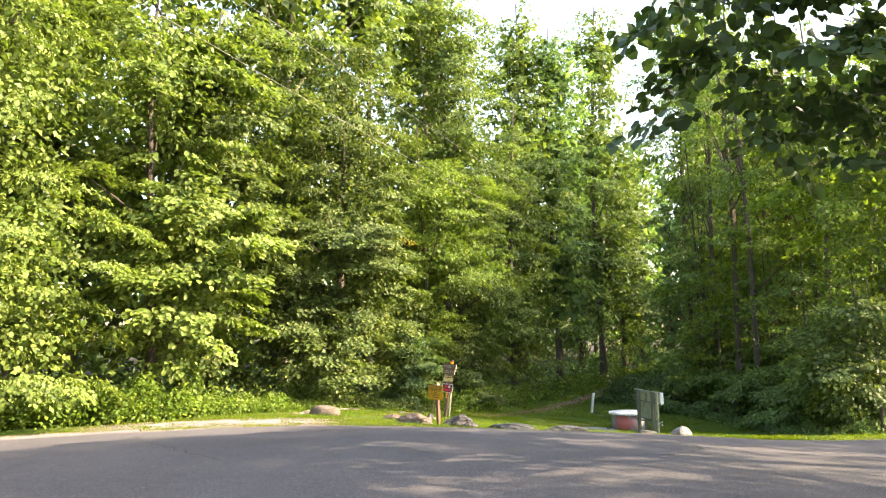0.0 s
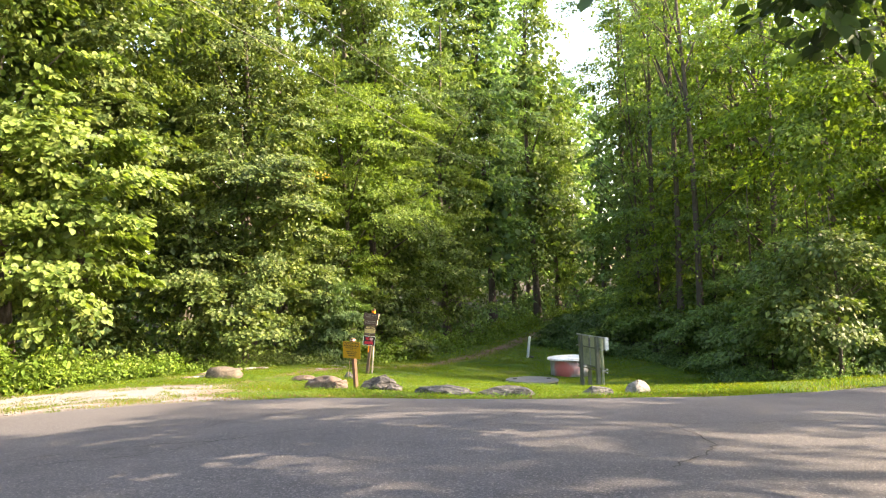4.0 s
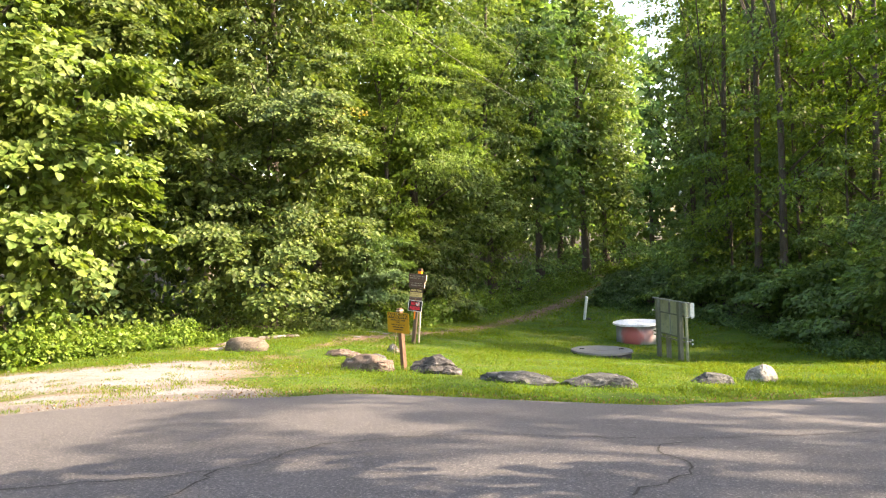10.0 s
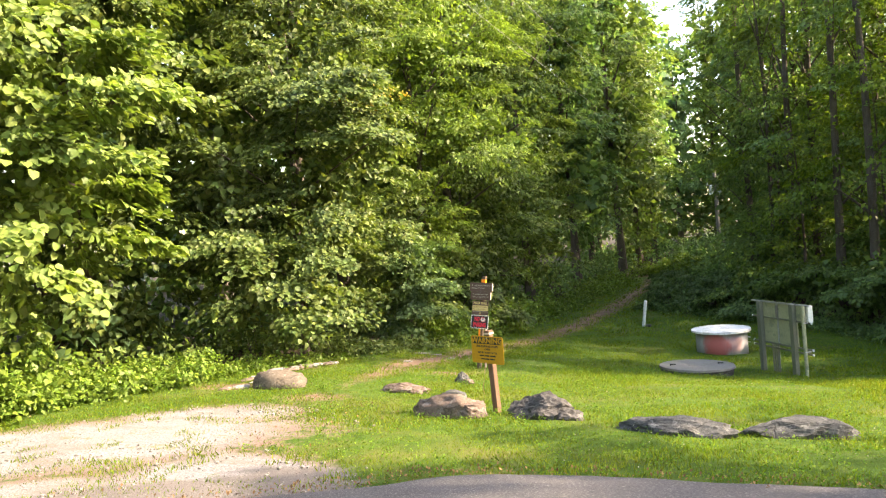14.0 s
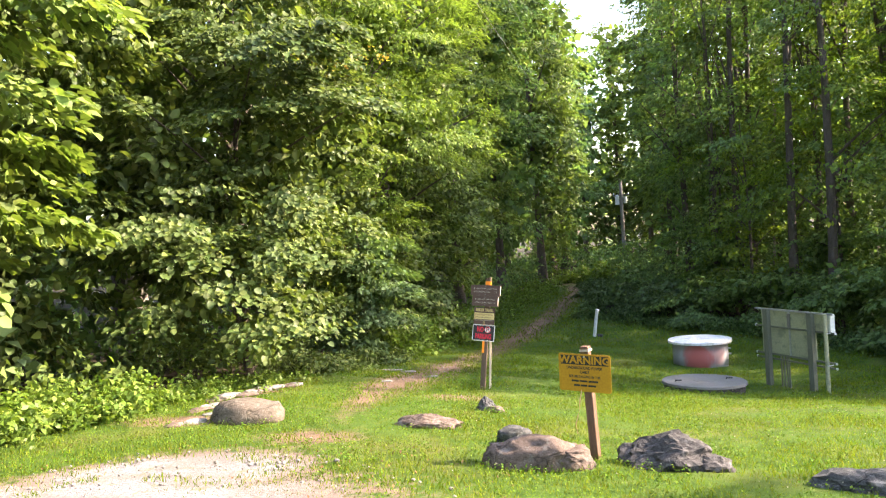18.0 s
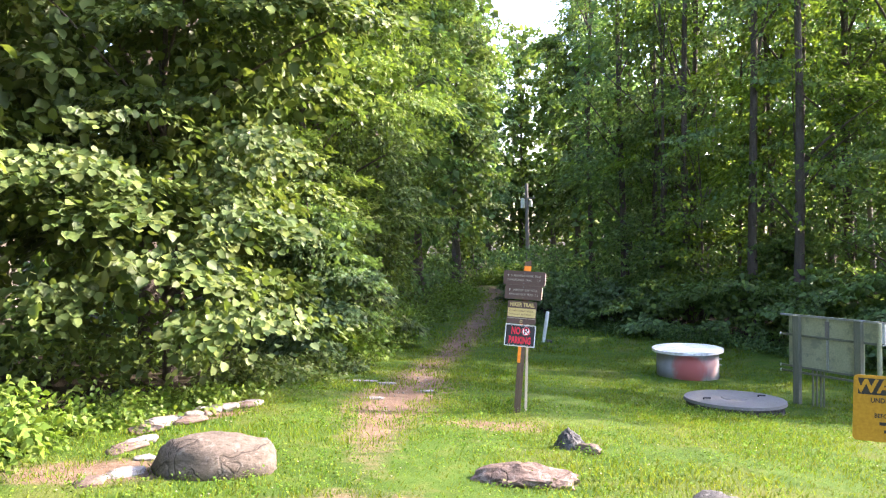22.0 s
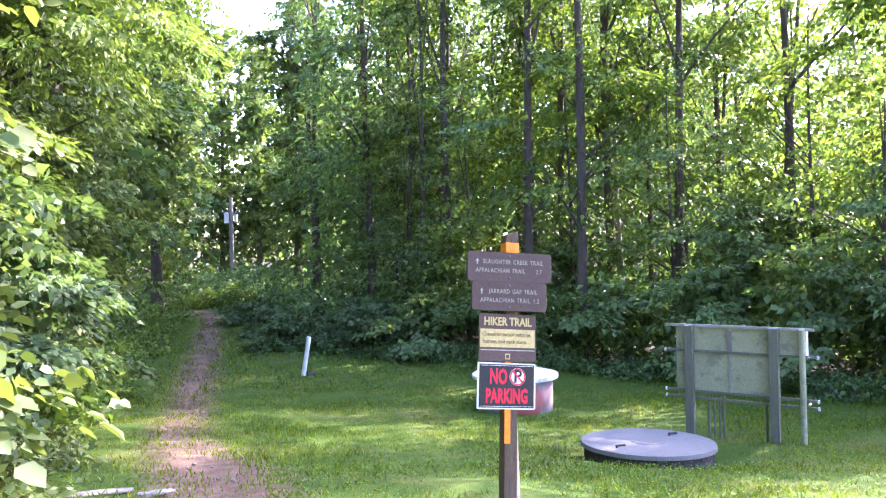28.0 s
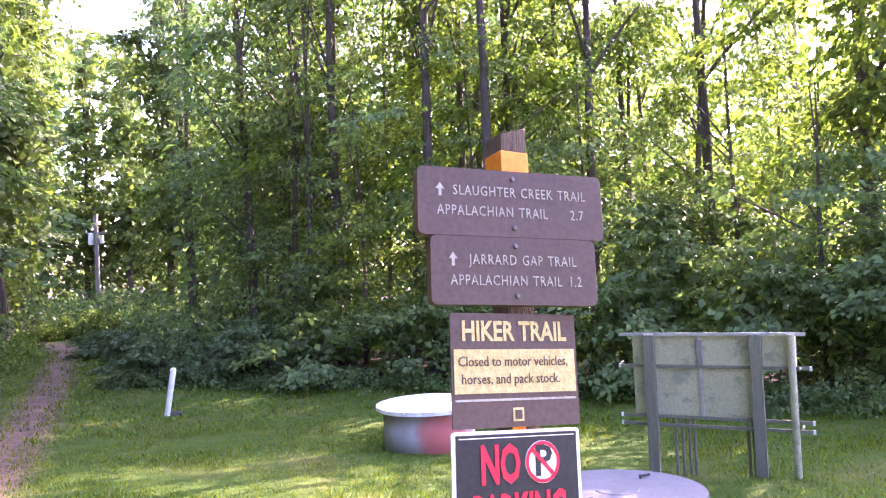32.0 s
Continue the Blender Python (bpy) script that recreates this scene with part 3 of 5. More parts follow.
n_big, n_mid, n_fine, n_grit = noise_of(nt, 0.8, 5), noise_of(nt, 4.5, 6, 0.7), noise_of(nt, 38, 4, 0.7), noise_of(nt, 130, 2)


def masked(value, noise_out, soft=0.12):
    """Breaks a mask's edge up with noise."""
    s = nt.nodes.new("ShaderNodeMath")
    s.operation = "ADD"
    nt.links.new(value, s.inputs[0])
    nt.links.new(noise_out, s.inputs[1])
    return ramp(nt, s.outputs[0], (0.92 - soft, (0, 0, 0)), (0.92 + soft, (1, 1, 1)))


grass_c = ramp(nt, n_mid, (0.3, (0.028, 0.064, 0.006)), (0.52, (0.048, 0.092, 0.009)), (0.72, (0.08, 0.105, 0.018)))
grass_c = mix(nt, ramp(nt, n_big, (0.5, (0, 0, 0)), (0.72, (0.6, 0.6, 0.6))), grass_c, (0.125, 0.112, 0.034))
dirt_c = ramp(nt, n_mid, (0.3, (0.082, 0.053, 0.033)), (0.55, (0.15, 0.099, 0.062)), (0.75, (0.21, 0.148, 0.098)))
dirt_c = mix(nt, ramp(nt, n_fine, (0.5, (0, 0, 0)), (0.64, (0.5, 0.5, 0.5))), dirt_c, (0.21, 0.175, 0.14))
gravel_c = ramp(nt, n_fine, (0.34, (0.1, 0.096, 0.094)), (0.5, (0.2, 0.193, 0.19)), (0.68, (0.3, 0.292, 0.288)))
n_wash = noise_of(nt, 1.1, 4, 0.65, "Object", (0.7, 1.6, 1))
gravel_c = mix(nt, ramp(nt, n_wash, (0.42, (0, 0, 0)), (0.6, (0.65, 0.65, 0.65))), gravel_c, (0.15, 0.124, 0.104))
gravel_c = mix(nt, ramp(nt, n_mid, (0.56, (0, 0, 0)), (0.64, (0.6, 0.6, 0.6))), gravel_c, (0.12, 0.13, 0.045))
gravel_c = mix(nt, ramp(nt, sep.outputs[0], (0.45, (0.85, 0.85, 0.85)), (0.72, (0, 0, 0))), gravel_c, (0.155, 0.105, 0.078))
gravel_c = mix(nt, masked(att.outputs[1], n_wash, 0.16), gravel_c, mix(nt, n_fine, (0.085, 0.074, 0.066), (0.18, 0.162, 0.15)))
floor_c = ramp(nt, n_mid, (0.3, (0.02, 0.017, 0.01)), (0.6, (0.045, 0.036, 0.022)), (0.75, (0.036, 0.048, 0.014)))
c = mix(nt, mix(nt, 0.35, masked(sep.outputs[1], n_mid, 0.25), masked(sep.outputs[1], n_fine, 0.2)), grass_c, dirt_c)
c = mix(nt, masked(sep.outputs[0], n_mid, 0.1), c, gravel_c)
c = mix(nt, masked(sep.outputs[2], n_mid, 0.2), c, floor_c)
nt.links.new(c, b.inputs["Base Color"])
bump(nt, b, n_fine, 0.8, 0.03)
ground.data.materials.append(GROUND_M)
tagged(ground, "mown grass sloping from the road to the wood, bare trail and pale gravel", "ground", "", "structure")

# ---- the road ----
fine_edge = spline(EDGE, 14)
away = np.tile([0.7071, -0.7071], (len(fine_edge), 1))
wob = np.array([noise.noise((p[0] * 1.1, p[1] * 1.1, 7)) * 0.09 + noise.noise((p[0] * 4, p[1] * 4, 2)) * 0.03 for p in fine_edge])
across = np.array([-0.06, 0, 0.05, 0.15, 0.4, 0.8, 1.3, 2, 3, 4, 5, 6, 7, 8, 9, 10, 11, 12, 13])
narrow = np.interp(fine_edge.sum(1) * 0.7071, [2.0, 9.0], [1.0, 0.52])      # the lay-by is wider than the road beyond it
R = fine_edge[:, None] + away[:, None] * (across[None, :, None] * narrow[:, None, None] + wob[:, None, None] * np.exp(-np.maximum(across, 0))[None, :, None])
RZ = ground_z(R[..., 0], R[..., 1]) + 0.03
RZ[:, 0] -= 0.12
RZ[:, 1] -= 0.012
na = len(across)
i = (np.arange(len(R) - 1)[:, None] * na + np.arange(na - 1)[None]).ravel()
road = raw_mesh("road", np.concatenate([R, RZ[..., None]], -1).reshape(-1, 3), np.stack([i, i + 1, i + na + 1, i + na], 1).ravel(), 4, ASPHALT_M, None, True)
tagged(road, "grey cracked asphalt road dappled with sunlight", "road", "", "structure")


def crack(points, seed, width=0.014):
    rng = np.random.default_rng(seed)
    p = spline(points, 14)
    far = np.concatenate([[0], np.cumsum(np.hypot(*np.diff(p, axis=0).T))])
    at = np.arange(0, far[-1], 0.09)
    p = np.column_stack([np.interp(at, far, p[:, j]) for j in (0, 1)])
    p = p + rng.normal(0, 0.018, p.shape)
    d = np.gradient(p, axis=0)
    nrm = np.stack([-d[:, 1], d[:, 0]], 1) / (np.linalg.norm(d, axis=1)[:, None] + 1e-9)
    w = (width * (0.4 + rng.random(len(p))))[:, None]
    e = np.concatenate([p + nrm * w, p - nrm * w])
    z = ground_z(e[:, 0], e[:, 1]) + 0.034
    k = np.arange(len(p) - 1)
    ob = raw_mesh("crack", np.column_stack([e, z]), np.stack([k, k + 1, k + 1 + len(p), k + len(p)], 1).ravel(), 4, CRACK, road)
    return ob


for s, line in enumerate([
    [(1.9, -12.6), (3.2, -12.0), (4.2, -11.35), (4.35, -10.6), (5.3, -9.9), (6.7, -9.4), (8.2, -8.2), (10, -6.6)],
    [(3.3, -13.6), (4.4, -12.75), (4.9, -12.5), (5.4, -11.9), (6.6, -11.3), (8.2, -10.6), (10, -9.2)],
    [(4.15, -11.4), (4.25, -11.9), (4.1, -12.3)],
    [(6.7, -9.5), (6.5, -9.9), (6.75, -10.4), (6.5, -11.2)], [(0.5, -11.9), (1.6, -12.8), (3.0, -13.7), (4.6, -14.6)],
    [(4.9, -12.5), (4.6, -13.1), (4.0, -13.5)], [(5.6, -7.4), (6.6, -7.2), (8.0, -6.3), (9.4, -5.0)], [(8.2, -10.6), (8.6, -11.6), (8.3, -12.6)]]):
    crack(line, s, 0.007)


# ---- trees and shrubs: the lit wood edge on the left of the clearing ----
EDGE_G, TALL_G, RIGHT_G, FAR_G = "sunlit wood edge", "tall trees behind", "shaded wood beside the lawn", "far wood"
tree("oak_tree", -9.8, -12.6, 13, [(0.8, 0, 2.6, 2.0, 2.3, 2.4), (0.4, 0, 6.2, 2.5, 2.7, 2.8), (0, 0, 10.4, 2.6, 2.8, 3.2)], LEAF_TALL, "broadleaf tree leafy to the ground at the wood edge", 13, 430, 60, 0.11, 0.55, 0.18, group=EDGE_G, skirt=0.5)
tree("oak_tree", -13.2, -16.4, 13, [(0.8, 0, 2.6, 2.2, 2.4, 2.4), (0.4, 0, 6.4, 2.7, 2.9, 3.0), (0, 0, 10.6, 2.8, 2.9, 3.2)], LEAF_TALL, "broadleaf tree leafy to the ground at the wood edge", 14, 300, 56, 0.13, 0.6, 0.18, group=EDGE_G, skirt=0.5)
tree("maple_tree", -7.3, -9.7, 13, [(1.4, 0.2, 2.4, 1.9, 2.0, 2.2), (1.4, 0.2, 4.2, 2.1, 2.2, 2.4), (0.9, 0, 7.8, 2.5, 2.7, 3.0), (0.4, 0, 11.4, 2.4, 2.6, 3)], LEAF_VINE, "broadleaf tree hung with bright green vine leaves", 1, 540, 64, 0.105, 0.5, 0.16, group=EDGE_G, skirt=0.8)
tree("maple_tree", -6.3, -5.3, 13, [(1.2, 0, 3.0, 1.6, 2.1, 1.7), (1.1, 0.1, 5.2, 1.8, 2.2, 1.5), (0, 0, 9.5, 2.6, 2.6, 3.6)], LEAF_VINE, "broadleaf tree hung with bright green vine leaves", 2, 460, 54, 0.13, 0.5, 0.15, group=EDGE_G, shape=0.95, rounded=True, skirt=0.9)
tree("beech_tree", -7.2, -2.2, 13, [(0.7, 0, 2.6, 1.6, 2.0, 1.7), (1.1, 0.2, 5.9, 1.8, 2.1, 1.7), (0.4, 0.3, 9.8, 2.6, 2.7, 3.2)], LEAF_LIT, "sunlit beech tree with layered boughs behind the bush", 3, 420, 50, 0.125, 0.54, 0.15, group=EDGE_G, shape=0.9, rounded=True, skirt=0.25)
hazel = tree("hazel_bush", -4.6, 1.2, 7.2, [(1.5, -1.4, 1.2, 0.9, 1.1, 0.5), (0.5, -0.5, 2.4, 1.7, 1.9, 1.3), (1.0, 0.2, 4.2, 2.0, 2.2, 1.6), (0.5, 0.2, 6.0, 1.9, 2.0, 1.4), (-0.4, -1.7, 3.6, 1.3, 1.4, 1.7), (0.2, -1.9, 1.8, 1.3, 1.3, 1.0), (0.2, 1.9, 2.6, 1.3, 1.3, 1.6)], LEAF_LIT, "large sunlit bush with layered pale green leaves", 4, 740, 60, 0.09, 0.44, 0.07, group=EDGE_G, limbs=18, category="bush", shape=0.95, rounded=True, skirt=0.8, crown_kw={"spread": 0.43})
turning = np.random.default_rng(44)
tp = np.array([[2.2, -0.4, 5.2]]) + turning.normal(0, 0.5, (9, 3))
leaf_mesh("turning_leaves", [leaves(turning, tp, np.tile([0.8, -0.5, 0.2], (9, 1)), np.full(9, 0.35), 14, 0.085)], LEAF_RED, hazel)["label"] = "yellow-orange turning leaves"
tree("beech_tree", -6.2, 3.8, 14, [(0.6, 0, 8.2, 2.4, 2.8, 2.6), (0, 0, 11.8, 2.4, 2.8, 2.9)], LEAF_LIT, "tall sunlit broadleaf tree above the bushes", 5, 340, 66, 0.12, 0.55, 0.16, group=EDGE_G)
tree("dogwood_bush", -3.6, 4.5, 3.3, [(0.1, 0, 1.3, 1.0, 1.2, 1.2), (0.2, 0, 2.4, 0.9, 1.1, 1.0)], LEAF_BLUE, "bluish green shaded bush beside the trail", 6, 260, 40, 0.1, 0.34, 0.05, group=EDGE_G, category="bush")
tree("dogwood_bush", -4.7, 6.4, 4.6, [(0.1, 0, 1.6, 1.2, 1.5, 1.5), (0.1, 0, 3.4, 1.3, 1.6, 1.4)], LEAF_LIT, "green bush beside the trail in half shade", 16, 240, 40, 0.11, 0.36, 0.05, group=EDGE_G, category="bush")
tree("locust_tree", -4.9, 8.6, 12.5, [(1.2, 0.3, 6.6, 2.3, 2.6, 1.5), (0.6, 0, 9.2, 2.5, 2.7, 2.0), (0, 0, 3.6, 1.4, 2.0, 2.2), (3.2, 0.4, 5.9, 1.0, 1.1, 0.5)], LEAF_LOCUST, "feathery yellow-green locust tree leaning over the trail", 7, 380, 70, 0.12, 0.55, 0.12, group=EDGE_G, shape=0.4)
tree("dogwood_bush", -5.0, 11.6, 4.5, [(0.3, 0, 2.2, 1.5, 2.2, 2.2)], LEAF_LIT, "green bush beside the trail in half shade", 8, 300, 34, 0.15, 0.4, 0.06, group=EDGE_G, category="bush")
tree("maple_tree", -6, 15, 16, [(0.8, 0, 4.5, 2.0, 2.8, 3.6), (0.2, 0, 10.5, 3.0, 3.4, 4.8)], LEAF_TALL, "dark green maple tree beside the trail", 9, 340, 60, 0.15, 0.65, 0.18, group=EDGE_G)
tree("maple_tree", -5.4, 21, 18, [(0.6, 0, 4.5, 2.0, 3.0, 3.8), (0, 0, 11.5, 3.2, 3.5, 5.5)], LEAF_TALL, "dark green maple tree beside the trail", 10, 320, 60, 0.16, 0.7, 0.2, group=EDGE_G)
for j, (x, y, h) in enumerate([(-9.5, -13, 17), (-9.6, -7, 21), (-9.2, -1.5, 23), (-9.0, 4, 24), (-8, 8.6, 25), (-7.4, 13.5, 26), (-15, -10, 20), (-15, -1, 21), (-13.5, 9, 22), (-12, -19, 17), (-8.6, -16.5, 14), (-10, 20, 21)]):
    tree("oak_tree", x, y, h, [(0.5, 0, h * 0.34, 2.4, 2.9, h * 0.3), (0, 0, h * 0.74, 3.0, 3.3, h * 0.28)], LEAF_TALL, "tall broadleaf tree behind the sunlit wood edge", 20 + j, 170 if 1 <= j <= 5 else 70, 48, 0.22, 0.85, 0.2, group=TALL_G, bark=BARK_PALE if j % 2 else BARK)

tree("maple_tree", -5.7, 12.4, 19, [(0.9, 0, 8, 2.5, 2.8, 3.2), (0.8, 0, 12.6, 2.8, 3.0, 3.6), (0.7, 0, 17.4, 2.6, 2.7, 3.0)], LEAF_TALL, "tall dark green maple above the trail", 12, 360, 60, 0.15, 0.7, 0.2, group=EDGE_G)
# far wood at the head of the trail
for j, (x, y, h, w) in enumerate([(-4.8, 28, 25, 3.1), (-3.4, 34.5, 29, 3.6), (-6.6, 25.5, 26, 3.3), (-3.6, 51, 22, 3.4), (4.1, 40.5, 22, 2.2), (-8, 30, 19, 3.4), (-6.5, 40, 20, 3.6), (-3.8, 44, 20, 3.2), (-12, 38, 20, 4), (-2.6, 63, 22, 4.0), (0.6, 66, 24, 3.6), (3.6, 63, 23, 3.2), (-9, 55, 20, 5), (6, 70, 17, 5), (14, 66, 18, 5), (22, 58, 18, 5), (-18, 50, 20, 5), (7.5, 54, 15, 3.4), (30, 45, 18, 5)]):
    tree("poplar_tree", x, y, h, [(0.3, 0, h * 0.3, w * 0.75, w * 0.8, h * 0.27), (0, 0, h * 0.6, w, w, h * 0.25), (0.4, 0.3, h * 0.84, w * 0.7, w * 0.7, h * 0.18)], LEAF_DARK if j % 3 == 0 else LEAF_TALL, "tall leafy tree at the far end of the trail", 40 + j, 220 if y < 46 and abs(x) < 8 else 70, 42 if y < 46 else 30, 0.24 if y < 46 else 0.4, 0.95, 0.22, group=FAR_G)

# the shaded wood on the right
RIGHT_TREES = [(4.5, 22.6, 23), (6.1, 18.6, 21), (6.9, 21, 22), (7.2, 15.1, 21), (8.0, 13.6, 20), (7.4, 26.3, 22), (4.6, 36.9, 24), (4.3, 33.7, 22), (9.6, 17.5, 19), (10.8, 13.2, 17), (11.5, 20, 17), (12.6, 11.2, 15), (14.5, 16, 13), (14, 26, 15), (9.5, 31, 19), (10, 36, 17), (5.9, 31, 24), (6.8, 28.4, 23)]
for j, (x, y, h) in enumerate(RIGHT_TREES):
    pine = j in (6, 7, 10, 14)
    wide = 0.68 if pine else 1.0
    lobes = [(0, 0, h * 0.32, 2.1 * wide, 1.9 * wide, h * 0.13), (0.4, -0.4, h * 0.6, 2.5 * wide, 2.4 * wide, h * 0.16), (-0.2, 0.2, h * 0.84, 2.2 * wide, 2.2 * wide, h * 0.16)]
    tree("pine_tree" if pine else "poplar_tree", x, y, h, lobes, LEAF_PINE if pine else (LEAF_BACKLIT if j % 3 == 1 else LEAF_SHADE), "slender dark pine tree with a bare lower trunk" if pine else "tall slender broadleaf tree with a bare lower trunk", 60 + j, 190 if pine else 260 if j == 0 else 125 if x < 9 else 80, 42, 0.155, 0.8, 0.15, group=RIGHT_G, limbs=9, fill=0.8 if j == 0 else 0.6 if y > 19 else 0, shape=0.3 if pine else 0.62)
SHRUBS = [(1.3, 19.2, 1.5, 1.2), (3.0, 18.0, 1.6, 1.5), (4.7, 16.3, 1.5, 1.7), (6.4, 14.8, 1.5, 2.0), (8.0, 12.6, 1.5, 2.3), (9.2, 10.4, 1.5, 2.6), (10.2, 8.0, 1.6, 2.8), (10.8, 5.6, 1.5, 2.7), (12.6, 6.2, 1.6, 3.2), (14.6, 7.6, 1.7, 3.4), (0.9, 22.5, 1.3, 1.0), (0.6, 27, 1.3, 1.0), (17, 9.5, 1.8, 3.2), (5.5, 18.5, 1.7, 3.0), (8.5, 16, 1.8, 3.6), (11, 11, 1.9, 4.2)]
for j, (x, y, r, h) in enumerate(SHRUBS):
    tree("laurel_shrub", x, y, h * 0.9, [(0, 0, h * 0.5, r, r, h * 0.55), (0.2 * r, -0.1, h * 0.75, r * 0.7, r * 0.7, h * 0.4)], LEAF_BLUE if x < 4 else LEAF_SHADE, "pale bluish green shrub beside the trail" if x < 4 else "dark green shrub at the edge of the shaded lawn", 90 + j, 150, 30, 0.14, 0.36, 0.035, group=RIGHT_G, limbs=5, category="shrub")
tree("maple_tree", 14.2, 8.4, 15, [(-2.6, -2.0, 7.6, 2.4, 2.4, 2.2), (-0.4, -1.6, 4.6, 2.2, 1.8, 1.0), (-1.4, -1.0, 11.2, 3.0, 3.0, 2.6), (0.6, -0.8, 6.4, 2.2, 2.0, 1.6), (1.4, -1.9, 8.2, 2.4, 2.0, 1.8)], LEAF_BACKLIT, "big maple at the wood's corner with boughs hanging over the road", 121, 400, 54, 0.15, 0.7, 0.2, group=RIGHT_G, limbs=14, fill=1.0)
tree("maple_tree", 11.6, 4.2, 4.6, [(-0.9, -0.9, 1.9, 1.5, 1.4, 0.8), (-0.4, -0.3, 3.2, 1.5, 1.4, 0.9)], LEAF_LIT, "young maple with pale boughs over the lawn's corner", 120, 130, 50, 0.12, 0.5, 0.06, group=RIGHT_G)


UNDERSTORY = [(5.6, 22.2, 7), (5.5, 19.8, 8), (6.2, 17.2, 7), (8.6, 15.2, 8.5), (10.0, 12.4, 7.5), (12.2, 10.0, 9), (14.6, 9.6, 8), (5.9, 24.4, 9), (9.2, 20.4, 9), (12.6, 15.4, 10), (6.0, 27, 9), (7.6, 30, 10), (17, 12.5, 10), (11.3, 7.4, 5.5)]
for j, (x, y, h) in enumerate(UNDERSTORY):
    tree("beech_sapling", x, y, h, [(0, 0, h * 0.36, 1.9, 1.9, h * 0.2), (0.2, -0.2, h * 0.62, 1.9, 1.9, h * 0.22), (0, 0, h * 0.86, 1.3, 1.3, h * 0.16)], (LEAF_SHADE, LEAF_SHADE, LEAF_BACKLIT)[j % 3], "young shade tree with flat layered boughs", 300 + j, 84, 44, 0.13, 0.6, 0.07, group=RIGHT_G, limbs=8, fill=0, skirt=1.0)
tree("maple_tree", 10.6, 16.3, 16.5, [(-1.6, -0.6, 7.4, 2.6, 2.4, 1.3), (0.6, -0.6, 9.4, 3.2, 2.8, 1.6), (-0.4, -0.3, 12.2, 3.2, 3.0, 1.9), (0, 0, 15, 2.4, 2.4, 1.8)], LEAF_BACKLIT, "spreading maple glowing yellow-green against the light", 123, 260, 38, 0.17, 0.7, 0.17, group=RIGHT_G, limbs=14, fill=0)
tree("maple_tree", 18.4, -13.6, 12, [(-9.0, 2.6, 4.6, 1.3, 1.2, 0.8), (-7.9, 3.6, 4.2, 1.3, 1.1, 0.9), (-7.4, 2.8, 5.6, 1.8, 1.6, 1.2), (-9.3, 2.3, 6.0, 1.5, 1.4, 0.9), (-4.5, 1.2, 7.2, 2.4, 2.2, 1.6), (0, 0, 9.6, 3.2, 3.2, 2.4)], LEAF_SILHOUETTE, "maple across the road with a long low bough overhanging it", 122, 320, 38, 0.14, 0.5, 0.24, group="roadside trees", limbs=16, fill=0.9, shape=1.1, rounded=True)


def thicket(label, seed, boxes, per_m2, size, mat, tall):
    """Undergrowth and far crowns that no one could count: clumps over stretches (x0, x1, y0, y1)."""
    r = np.random.default_rng(seed)
    sets = []
    for x0, x1, y0, y1 in boxes:
        n = int((x1 - x0) * (y1 - y0) * per_m2)
        x, y = x0 + (x1 - x0) * r.random(n), y0 + (y1 - y0) * r.random(n)
        lump = np.array([noise.noise((a * 0.22, c_ * 0.22, seed)) for a, c_ in zip(x, y)])
        z = ground_z(x, y) + tall * (0.75 + 0.5 * lump) * r.random(n) ** 0.9
        o = r.normal(0, 1, (n, 3)) + [0, -0.4, 0.3]
        o /= np.linalg.norm(o, axis=1)[:, None]
        sets.append(leaves(r, np.column_stack([x, y, z]), o, np.full(n, size * 2.6), 12, size, 0.6, 0.3, 0.25, 0.7))
    v = np.concatenate(sets)
    return tagged(raw_mesh("woodland", v, np.arange(len(v)), 4, mat), label, "woodland", "", "stuff")


thicket("dense shaded woodland behind the right-hand trees", 31, [(10, 20, 23, 27), (4, 24, 27, 38), (24, 36, 28, 38), (5, 12, 40, 57)], 6.0, 0.45, LEAF_DARK, 21)
thicket("distant leafy woodland closing the view", 32, [(-45, 45, 70, 90), (40, 54, 12, 70), (-45, -14, 20, 70), (8, 28, 36, 60), (-30, -16, -25, 20), (-9, 12, 62, 70)], 0.38, 0.95, LEAF_TALL, 17)
thicket("low undergrowth on the floor of the wood", 33, [(-9, -5.5, -9, 22), (-14, -8, -16, -9), (7, 20, 13, 30), (1.5, 8, 20, 40), (-8, -3.5, 22, 44), (-9, 9, 48, 56), (13, 22, 8, 13), (-2, 4, 36, 41)], 3.2, 0.24, LEAF_DARK, 1.6)
thicket("dark low undergrowth beneath the boughs of the wood edge", 36, [(-7.2, -5.0, -8, -3), (-6.4, -4.2, -3, 3.5)], 12, 0.12, LEAF_TALL, 0.9)
thicket("leafy wood standing behind the sunlit edge", 34, [(-13, -8.5, -12, 26), (-20, -10.5, -24, -13)], 7.5, 0.4, LEAF_TALL, 21)

# slender trunks crowded in the shaded wood
sap = np.random.default_rng(55)
for j in range(16):
    x, y = 4.5 + 13 * sap.random(), 0.0
    y = 17.5 - (x - 4.5) * 0.62 + 1 + 11 * sap.random() ** 1.5
    h = 12 + 6 * sap.random()
    tree("maple_sapling", x, y, h, [(0, 0, h * 0.45, 1.3, 1.3, h * 0.1), (0.2, 0, h * 0.75, 1.7, 1.7, h * 0.2)], LEAF_BACKLIT if j % 2 else LEAF_TALL, "slender young tree crowded among taller trunks", 200 + j, 56, 34, 0.18, 0.75, 0.065 + 0.05 * sap.random(), group=RIGHT_G, limbs=6, fill=0, lean=(sap.normal(0, 0.5), sap.normal(0, 0.5)), bark=BARK_PALE if j % 3 == 0 else BARK)
thicket("leafy wood beyond the shaded trees", 35, [(25, 38, 6, 40)], 2.4, 0.65, LEAF_BACKLIT, 10.5)
